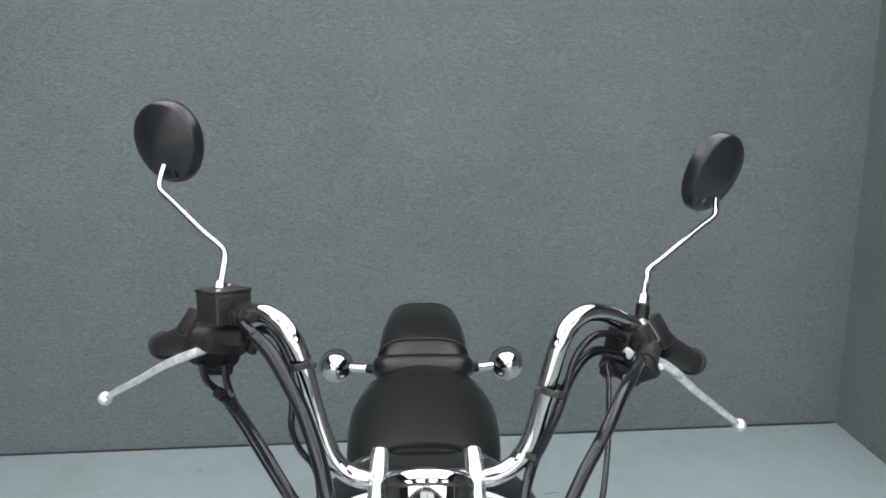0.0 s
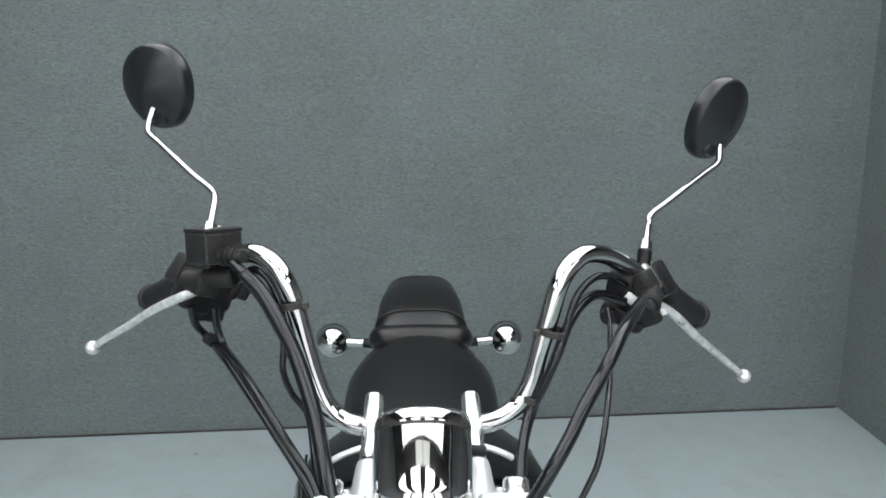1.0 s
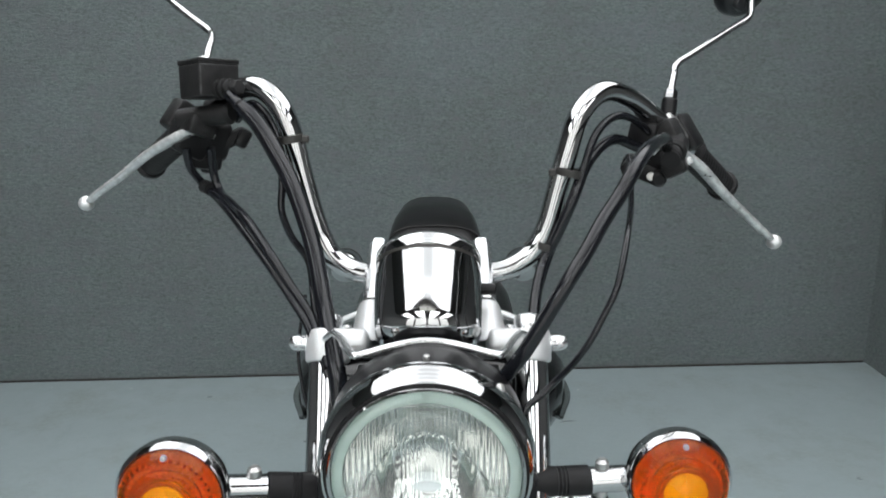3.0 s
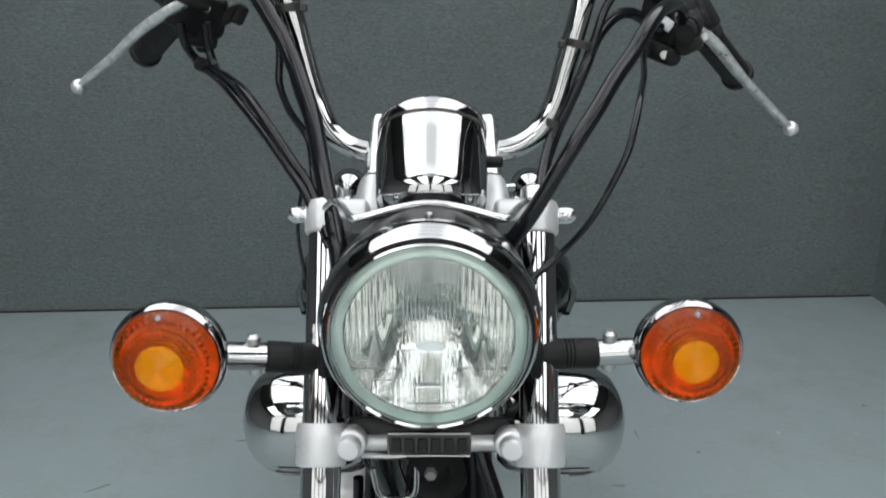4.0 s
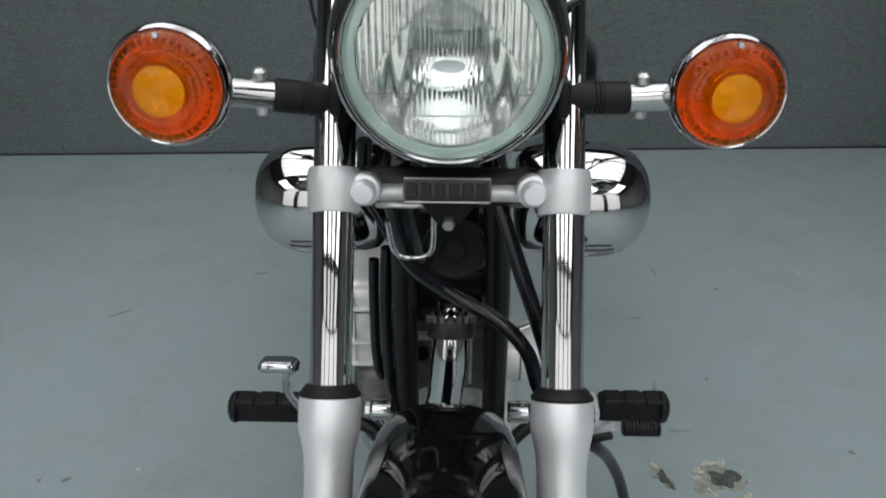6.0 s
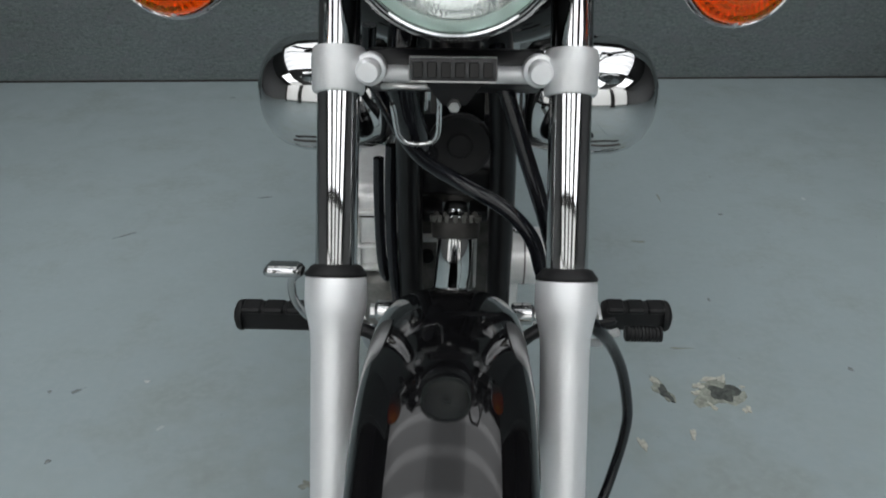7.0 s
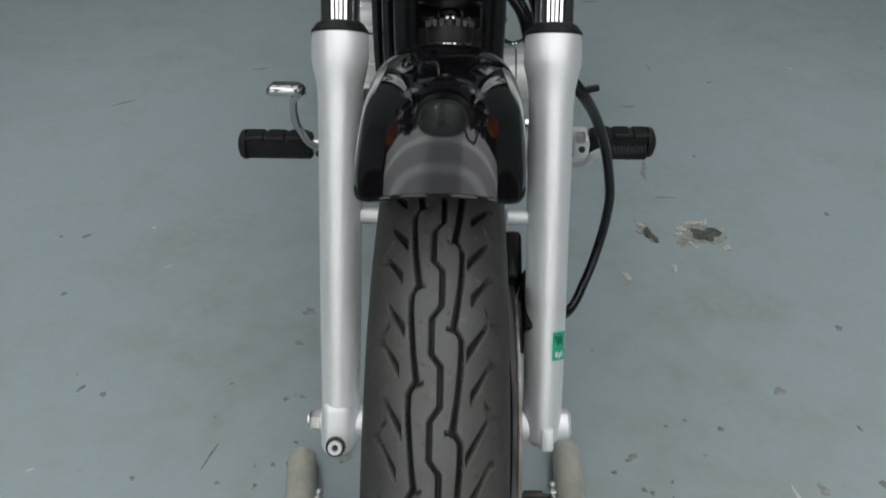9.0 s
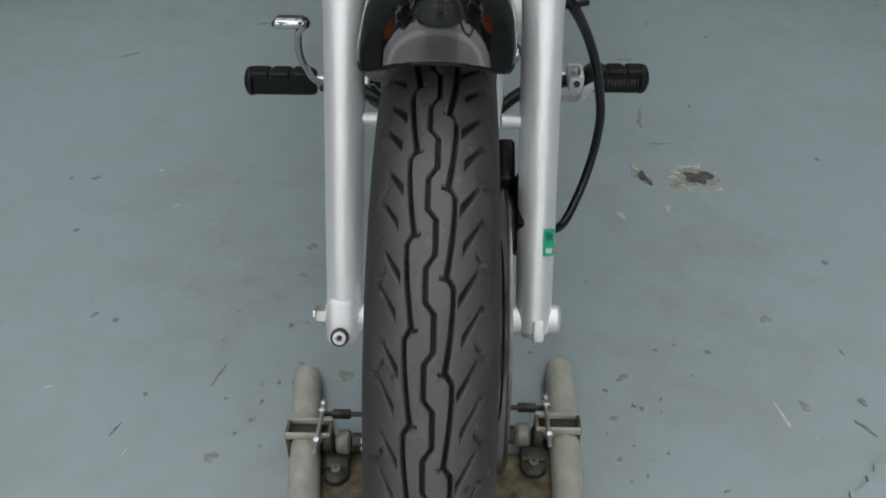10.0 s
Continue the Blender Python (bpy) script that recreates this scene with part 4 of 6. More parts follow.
part("lower_shell", block((0.034, 0.028, 0.020), Matrix.Translation((-0.252, 0.940, 1.112)) @ pose(0, 0, 0, 6, 10, 24), 0.005), PLASTIC, throttle_housing)
part("cable_stub", rod((-0.2535, 0.952, 1.110), (-0.254, 0.955, 1.096), 0.0085, 18, 0.002), PLASTIC, throttle_housing)
clamp_half = part("clamp_half", block((0.026, 0.030, 0.036), Matrix.Translation((-0.281, 0.952, 1.158)) @ pose(0, 0, 0, 0, 38, 40), 0.004), WORN_PLASTIC, throttle_housing)
rubbed(clamp_half, WORN_EDGE, 0.003)
part("pivot_bolt", lathe([(0, 0.004), (0.004, 0.0035), (0.0055, 0.001), (0.0055, -0.004), (0, -0.004)], (-0.272, 0.925, 1.155), (-0.2, -0.9, 0.4), 16), STEEL, throttle_housing)
part("switch_lever", block((0.036, 0.016, 0.016), Matrix.Translation((-0.222, 0.944, 1.134)) @ pose(0, 0, 0, 0, -24, 20), 0.004), PLASTIC, throttle_housing)
part("lever_tip", block((0.014, 0.014, 0.022), Matrix.Translation((-0.209, 0.942, 1.135)) @ pose(0, 0, 0, 0, 30, 20), 0.004), PLASTIC, throttle_housing)
part("screw", hexnut((-0.236, 0.914, 1.141), (0.2, -1, 0.2), 0.0042, 0.003), STEEL, throttle_housing)

# clutch perch and switch block on the other side
bm = rod((0.262, 0.905, 1.123), (0.274, 0.935, 1.130), 0.0145, 28, 0.003)
rod((0.258, 0.897, 1.121), (0.262, 0.906, 1.123), 0.0105, 24, 0.002, bm=bm)
perch = part("clutch_perch", bm, WORN_PLASTIC, bike, "black clutch lever perch with its cable adjuster")
part("adjuster", lathe([(0, 0.0), (0.0115, 0), (0.0115, 0.002), (0.0098, 0.003), (0.0115, 0.004), (0.0115, 0.006), (0.0098, 0.007), (0.0098, 0.010), (0, 0.010)], (0.257, 0.893, 1.120), (-0.3, -0.9, -0.2), 24), RUBBER, perch)
part("perch_body", block((0.026, 0.030, 0.026), Matrix.Translation((0.265, 0.938, 1.142)) @ pose(0, 0, 0, 0, -35, -35), 0.005), WORN_PLASTIC, perch)
part("clamp_plate", block((0.012, 0.026, 0.036), Matrix.Translation((0.2785, 0.954, 1.146)) @ pose(0, 0, 0, 0, -36, -36), 0.003), STEEL, perch, "bright alloy clamp")
sb = Matrix.Translation((0.2925, 0.966, 1.139)) @ pose(0, 0, 0, 0, -34, -36)
switch = part("switch_block", block((0.021, 0.034, 0.043), sb, 0.005, 2), PLASTIC, bike, "black plastic switch block")
part("lower_switch", block((0.050, 0.026, 0.022), Matrix.Translation((0.243, 0.950, 1.099)) @ pose(0, 0, 0, 0, 20, -30), 0.006), PLASTIC, switch)
part("button", rod((0.227, 0.945, 1.103), (0.222, 0.928, 1.101), 0.0098, 22, 0.003), PLASTIC, switch)
part("horn_button", rod((0.257, 0.938, 1.094), (0.253, 0.920, 1.091), 0.0088, 22, 0.003), PLASTIC, switch)
part("button_cap", lathe([(0, 0.002), (0.0042, 0.0016), (0.0050, 0.0), (0, 0.0)], (0.2455, 0.925, 1.0945), (-0.3, -0.9, 0.1), 16), STEEL, switch)
part("inner_switch", block((0.032, 0.026, 0.030), Matrix.Translation((0.240, 0.944, 1.140)) @ pose(0, 0, 0, 0, 10, -30), 0.005), PLASTIC, switch)
part("switch_neck", block((0.030, 0.024, 0.034), Matrix.Translation((0.256, 0.950, 1.118)) @ pose(0, 0, 0, 0, 20, -30), 0.006), PLASTIC, switch)
part("lever_tab", block((0.013, 0.004, 0.012), Matrix.Translation((0.2465, 0.928, 1.126)) @ pose(0, 0, 0, 0, 35, -20), 0.0012), CAST_ALU, switch)
part("clamp_tab", block((0.012, 0.004, 0.008), Matrix.Translation((0.281, 0.915, 1.112)) @ pose(0, 0, 0, 0, -30, -25), 0.0012), CAST_ALU, switch)
part("front_lug", block((0.026, 0.020, 0.018), Matrix.Translation((0.268, 0.914, 1.106)) @ pose(0, 0, 0, 0, -28, -28), 0.005), WORN_PLASTIC, perch)


# mirrors
def mirror_head(center, axis, up, ra, rb):
    """A shallow round shell with a rolled rim and glass on its far side."""
    z = Vector(axis).normalized()
    y = (Vector(up) - z * Vector(up).dot(z)).normalized()
    x = y.cross(z)
    m = Matrix((x, y, z)).transposed().to_4x4()
    m.translation = Vector(center)
    bm = lathe([(0, 0.0215), (0.06, 0.0208), (0.30, 0.0165), (0.60, 0.0105), (0.90, 0.0040), (0.96, 0.0020), (0.985, -0.001), (1.0, -0.006), (1.0, -0.014), (0.965, -0.017), (0.94, -0.016)], (0, 0, 0), (0, 0, 1), 48)
    for v in bm.verts:
        v.co = Vector((v.co.x * ra * (1 + 0.10 * v.co.y), v.co.y * rb, v.co.z))
    bm.transform(m)
    glass = lathe([(0, -0.0155), (0.945, -0.0155)], (0, 0, 0), (0, 0, 1), 40)
    for v in glass.verts:
        v.co = Vector((v.co.x * ra * (1 + 0.10 * v.co.y), v.co.y * rb, v.co.z))
    glass.transform(m)
    return bm, glass, m


for pts, c, ax, up, ra, rb in (
        ([(-0.236, 0.905, 1.212), (-0.2365, 0.922, 1.228), (-0.2385, 0.948, 1.244), (-0.2465, 0.965, 1.2525), (-0.275, 0.984, 1.271), (-0.318, 1.018, 1.3015), (-0.3345, 1.030, 1.3135), (-0.337, 1.036, 1.323), (-0.334, 1.050, 1.342)],
         (-0.3385, 1.076, 1.3690), (-0.46, -0.87, -0.12), (-0.20, 0.1, 1), 0.0535, 0.0545),
        ([(0.2715, 0.964, 1.176), (0.2750, 0.972, 1.188), (0.279, 0.980, 1.202), (0.2835, 0.987, 1.2155), (0.306, 1.002, 1.2275), (0.365, 1.045, 1.2575), (0.3855, 1.058, 1.268), (0.392, 1.064, 1.276), (0.3945, 1.072, 1.293)],
         (0.3955, 1.078, 1.3250), (0.56, -0.78, -0.28), (0.45, 0.1, 1), 0.0515, 0.0565)):
    stem = part("mirror_stem", tube(pts, 0.0041, 14, 6), CHROME, bike, "bent chrome mirror stem")
    part("stem_nut", hexnut(Vector(pts[0]), Vector(pts[1]) - Vector(pts[0]), 0.0078, 0.013), CHROME, stem)
    if pts[0][0] > 0:
        part("stem_base", rod(Vector(pts[0]) + Vector((0.0005, 0, 0.002)), Vector(pts[0]) + Vector((-0.004, -0.008, -0.030)), 0.0088, 20, 0.002), FRAME_BLACK, stem, "black threaded mirror base")
    shell, glass, mm = mirror_head(c, ax, up, ra, rb)
    sh = part("mirror", shell, MIRROR_SHELL, bike, "round satin black mirror shell", 60)
    part("mirror_glass", glass, MIRROR_GLASS, sh, "mirror glass", 0)
    part("boss", block((0.022, 0.016, 0.016), mm @ pose(0, -0.040, 0.004), 0.005), MIRROR_SHELL, sh)

# cables and hoses
CABLES = (
    ("brake_hose", lambda t: 0.0060 + 0.0026 * min(1, max(0, t * 9 - 0.6)), [(-0.203, 0.868, 1.186), (-0.190, 0.858, 1.176), (-0.171, 0.848, 1.159), (-0.150, 0.834, 1.128), (-0.132, 0.820, 1.096), (-0.111, 0.790, 1.046), (-0.098, 0.760, 0.998), (-0.087, 0.730, 0.962), (-0.080, 0.712, 0.930), (-0.078, 0.708, 0.86)]),
    ("throttle_cable", 0.0046, [(-0.262, 0.904, 1.128), (-0.259, 0.908, 1.105), (-0.248, 0.918, 1.085), (-0.215, 0.870, 1.072), (-0.181, 0.820, 1.052), (-0.152, 0.785, 1.028), (-0.128, 0.765, 1.000), (-0.110, 0.746, 0.978), (-0.090, 0.72, 0.94)]),
    ("throttle_cable", 0.0046, [(-0.234, 0.902, 1.128), (-0.236, 0.912, 1.100), (-0.228, 0.905, 1.080), (-0.206, 0.862, 1.076), (-0.178, 0.815, 1.066), (-0.151, 0.782, 1.041), (-0.129, 0.769, 1.011), (-0.110, 0.753, 0.988), (-0.090, 0.72, 0.95)]),
    ("clutch_cable", 0.0066, [(0.250, 0.885, 1.132), (0.238, 0.850, 1.143), (0.217, 0.800, 1.146), (0.195, 0.757, 1.141), (0.176, 0.724, 1.126), (0.164, 0.715, 1.108), (0.147, 0.697, 1.089), (0.131, 0.680, 1.067), (0.115, 0.668, 1.045), (0.098, 0.665, 1.016), (0.080, 0.668, 0.983), (0.064, 0.680, 0.955), (0.050, 0.690, 0.930)]),
    ("speedometer_cable", 0.0031, [(0.214, 0.905, 1.120), (0.2135, 0.885, 1.105), (0.206, 0.850, 1.093), (0.195, 0.800, 1.081), (0.180, 0.745, 1.067), (0.171, 0.718, 1.050), (0.163, 0.704, 1.028), (0.152, 0.698, 1.006), (0.140, 0.695, 0.983), (0.128, 0.700, 0.962), (0.115, 0.706, 0.944), (0.101, 0.704, 0.930), (0.087, 0.695, 0.922), (0.075, 0.69, 0.90)]),
    ("switch_wire", 0.0058, [(0.240, 0.928, 1.122), (0.222, 0.920, 1.130), (0.200, 0.902, 1.138), (0.180, 0.882, 1.133), (0.161, 0.862, 1.114), (0.147, 0.848, 1.083), (0.131, 0.848, 1.043), (0.119, 0.848, 1.018), (0.107, 0.815, 0.985), (0.100, 0.77, 0.955)]),
    ("switch_wire", 0.0042, [(0.246, 0.935, 1.140), (0.215, 0.900, 1.160), (0.190, 0.878, 1.163), (0.169, 0.862, 1.145), (0.155, 0.852, 1.105), (0.140, 0.850, 1.060), (0.125, 0.852, 1.022), (0.112, 0.83, 0.99), (0.106, 0.80, 0.967)]),
    ("switch_wire", 0.0038, [(-0.205, 0.905, 1.158), (-0.186, 0.885, 1.172), (-0.168, 0.872, 1.168), (-0.153, 0.856, 1.140), (-0.149, 0.846, 1.100), (-0.150, 0.842, 1.072), (-0.142, 0.846, 1.044), (-0.126, 0.850, 1.016), (-0.114, 0.800, 0.990), (-0.105, 0.765, 0.950)]),
    ("switch_wire", 0.0030, [(-0.205, 0.902, 1.164), (-0.180, 0.876, 1.178), (-0.158, 0.860, 1.156), (-0.146, 0.850, 1.118), (-0.139, 0.848, 1.080), (-0.130, 0.852, 1.045), (-0.119, 0.852, 1.016), (-0.112, 0.810, 0.985)]),
    ("junction_wire", 0.0030, [(-0.268, 0.925, 1.158), (-0.252, 0.912, 1.165), (-0.235, 0.905, 1.166), (-0.215, 0.902, 1.162), (-0.205, 0.905, 1.158)]),
    ("thin_wire", 0.0017, [(-0.122, 0.80, 0.995), (-0.126, 0.775, 0.955), (-0.124, 0.765, 0.925), (-0.115, 0.755, 0.89), (-0.10, 0.75, 0.86)]),
    ("lower_brake_hose", lambda t: 0.0068 if t < 0.45 else 0.0068 - 0.0014 * min(1, (t - 0.45) * 6), [(-0.078, 0.742, 0.80), (-0.080, 0.748, 0.760), (-0.068, 0.745, 0.728), (-0.034, 0.705, 0.692), (0.006, 0.670, 0.680), (0.046, 0.655, 0.662), (0.070, 0.645, 0.638), (0.081, 0.640, 0.606), (0.090, 0.640, 0.595), (0.106, 0.610, 0.592),
                                  (0.124, 0.595, 0.580), (0.147, 0.622, 0.540), (0.166, 0.643, 0.492), (0.1795, 0.656, 0.435), (0.1810, 0.660, 0.400), (0.177, 0.660, 0.362), (0.163, 0.640, 0.325), (0.138, 0.600, 0.305), (0.095, 0.560, 0.330)]),
    ("breather_hose", 0.0075, [(0.036, 0.715, 0.79), (0.040, 0.700, 0.768), (0.059, 0.682, 0.714), (0.082, 0.668, 0.650), (0.096, 0.68, 0.60)]),
    ("wiring_loom", 0.013, [(-0.040, 0.72, 0.83), (-0.046, 0.700, 0.79), (-0.045, 0.700, 0.75), (-0.036, 0.72, 0.70), (-0.03, 0.78, 0.66)]),
    ("frame_hose", 0.0062, [(-0.088, 0.86, 0.62), (-0.0895, 0.86, 0.575), (-0.0895, 0.862, 0.50), (-0.086, 0.866, 0.462), (-0.080, 0.88, 0.45)]),
    ("frame_hose", 0.0068, [(-0.072, 0.85, 0.64), (-0.075, 0.852, 0.58), (-0.075, 0.852, 0.50), (-0.072, 0.86, 0.44), (-0.066, 0.87, 0.40)]),
)
for nm, r, pts in CABLES:
    part(nm, tube(pts, r, 14, 7), HOSE, bike, "black sheathed cable" if "cable" in nm else "")
for (p, d, r) in (((-0.243, 0.912, 1.084), (0.5, -0.5, -0.1), 0.0075), ((-0.186, 0.855, 1.172), (0.6, -0.4, -0.7), 0.0066)):
    part("ferrule", lathe([(0, -0.008), (r, -0.008), (r, -0.003), (r * 0.8, -0.002), (r, 0.0), (r, 0.006), (0, 0.008)], p, d, 18), RUBBER, bike)
for p, d, r in (((-0.1400, 0.857, 1.143), (-0.15, 0, 1), 0.0150), ((-0.1195, 0.862, 1.040), (-0.3, 0, 1), 0.0155), ((0.1425, 0.857, 1.109), (0.2, 0, 1), 0.0168), ((0.1195, 0.860, 1.032), (0.35, 0, 1), 0.0168)):
    bm = lathe([(r * 0.92, -0.004), (r, -0.0035), (r, 0.0035), (r * 0.92, 0.004)], p, d, 20, closed=True, squash=(1.0, 0.85))
    block((0.008, 0.006, 0.008), Matrix.Translation(Vector(p) + Vector((math.copysign(r, p[0]) * -1.0, -0.004, 0))), 0.0015, 1, bm)
    part("cable_tie", bm, TIE, bike, "worn grey cable tie")

part("hose_bracket", block((0.026, 0.006, 0.006), Matrix.Translation((0.133, 0.610, 0.573)) @ pose(0, 0, 0, 0, -8, 10), 0.0015), FRAME_BLACK, bike)

# headlamp
HC = Vector((0.0000, 0.622, 0.9035))
LAMP_TILT = Matrix.Rotation(radians(4), 3, "X")
NOSE = LAMP_TILT @ Vector((0, -1, 0))
lamp = part("headlamp", lathe([(0.0790, -0.002), (0.0815, -0.006), (0.0830, -0.012), (0.0838, -0.024), (0.0838, -0.042), (0.0835, -0.047), (0.0830, -0.049), (0.0800, -0.048)], HC, NOSE, 80), FRAME_BLACK, bike, "round black headlamp with a chrome rim and a clear fluted lens", 50)
part("lamp_shell", lathe([(0.0832, -0.0465), (0.0835, -0.052), (0.0800, -0.062), (0.0730, -0.074), (0.0630, -0.087), (0.048, -0.099), (0.025, -0.105), (0, -0.106)], HC, NOSE, 64), FRAME_BLACK, lamp, "black painted lamp shell", 50)
part("bezel", lathe([(0.0745, 0.012), (0.0752, 0.0160), (0.0764, 0.0172), (0.0776, 0.0160), (0.0782, 0.0115), (0.0796, 0.0112), (0.0806, 0.0121), (0.0828, 0.0095), (0.0848, 0.0055), (0.0862, 0.0008), (0.0872, -0.0045), (0.0877, -0.0092), (0.0874, -0.0112), (0.0830, -0.0118), (0.0810, -0.010), (0.0800, 0.004), (0.0750, 0.004)], HC, NOSE, 80, closed=True), CHROME, lamp, "chrome rim", 30)
part("gasket", lathe([(0.0778, 0.0122), (0.0798, 0.0122), (0.0798, 0.0100), (0.0778, 0.0100)], HC, NOSE, 72, closed=True), RUBBER, lamp)
# reflector bowl
bowl = [(0.0742, 0.007)] + [(r, 0.007 - (0.071 - r) if r > 0.034 else -0.030 - 0.58 * (0.034 - r)) for r in np.linspace(0.071, 0.005, 34)]
part("reflector", lathe(bowl, HC, NOSE, 64), REFLECTOR, lamp, "silvered reflector bowl", 60)
part("bulb_shield", lathe([(0.006, -0.047), (0.0065, -0.036), (0.0060, -0.032), (0.0035, -0.0295), (0, -0.029)], HC, NOSE, 28), CHROME, lamp)


def lens_mesh(R, sag, thick):
    """A domed glass disc whose inner face carries upright flutes."""
    bm = bmesh.new()

    def flutes(x, z):
        if math.hypot(x, z) > 0.0645:
            return 0.0
        arc = 0.041 - 0.040 * (x / 0.046) ** 2
        wave = lambda pitch: 0.5 + 0.5 * math.cos(2 * math.pi * x / pitch)
        step = 0.0011 / (1 + math.exp(-(z - arc + 0.0022 * wave(0.0048)) / 0.0007))
        if z > arc:
            return step + (0.00065 * wave(0.0048) if abs(x) > 0.021 else 0.00042 * wave(0.0030))
        if abs(x) < 0.0205 and z > -0.002:
            return step + 0.00042 * wave(0.0030)
        if abs(x) < 0.024 and z < -0.002:
            return step + 0.00042 * wave(0.0034) + (0.0006 if z < -0.040 else 0.0)
        ridge = 0.0008 if abs(z + 0.024) < 0.0011 else 0.0
        return step + ridge + 0.0008 * wave(0.0125) + (0.0003 * wave(0.0042) if z < -0.034 or abs(x) > 0.050 else 0.0)

    n = 290
    front, back = {}, {}
    # square grid bent on to a disc, so that the flutes run straight
    for i in range(n + 1):
        for j in range(n + 1):
            a, b = -1 + 2 * i / n, -1 + 2 * j / n
            x = a * math.sqrt(1 - b * b / 2) * R
            z = b * math.sqrt(1 - a * a / 2) * R
            h = sag * (1 - (x * x + z * z) / R / R)
            front[i, j] = bm.verts.new(HC + LAMP_TILT @ Vector((x, -0.0125 - h, z)))
            back[i, j] = bm.verts.new(HC + LAMP_TILT @ Vector((x, -0.0125 - h + thick - flutes(x, z), z)))
    for i in range(n):
        for j in range(n):
            bm.faces.new((front[i, j], front[i + 1, j], front[i + 1, j + 1], front[i, j + 1]))
            bm.faces.new((back[i, j], back[i, j + 1], back[i + 1, j + 1], back[i + 1, j]))
    ring = [(i, 0) for i in range(n)] + [(n, j) for j in range(n)] + [(i, n) for i in range(n, 0, -1)] + [(0, j) for j in range(n, 0, -1)]
    for p, q in zip(ring, ring[1:] + ring[:1]):
        bm.faces.new((front[p], back[p], back[q], front[q]))
    return bm


lens = part("lens", lens_mesh(0.0745, 0.0085, 0.0042), GLASS, lamp, "clear fluted glass lens", 60)
lens.visible_shadow = False
part("lens_rim", lathe([(0.0655, 0.0152), (0.0700, 0.0146), (0.0742, 0.0132), (0.0742, 0.0085), (0.0690, 0.0070), (0.0655, 0.0085)], HC, NOSE, 72, closed=True), material("frosted_glass_rim", (0.78, 0.93, 0.88), 0.12, trans=0.70), lamp, "pale green glass edge")
part("lens_mark", lathe([(0, 0.0226), (0.011, 0.0224), (0.0115, 0.0214)], HC + LAMP_TILT @ Vector((0.001, 0, -0.002)), NOSE, 28, squash=(1, 0.42)), material("etched_mark", (0.45, 0.5, 0.52), 0.4, trans=0.75), lamp)
part("rim_screw", rod((0, 0.6335, 0.9895), (0, 0.6335, 0.9945), 0.0028, 14, 0.0008), STEEL, lamp)
part("screw", lathe([(0, 0.005), (0.0038, 0.004), (0.0044, 0.0), (0, 0.0)], (0.0560, 0.628, 0.9680), (0.4, -0.8, 0.5), 16), STEEL, lamp)
for s in (-1, 1):
    part("lamp_ear", block((0.010, 0.055, 0.030), pose(s * 0.088, 0.680, 0.862), 0.004), FRAME_BLACK, lamp)
for ob in [lamp] + list(lamp.children):
    ob.data.transform(Matrix.Translation(HC) @ Matrix.Scale(1.010, 4) @ Matrix.Translation(-HC))


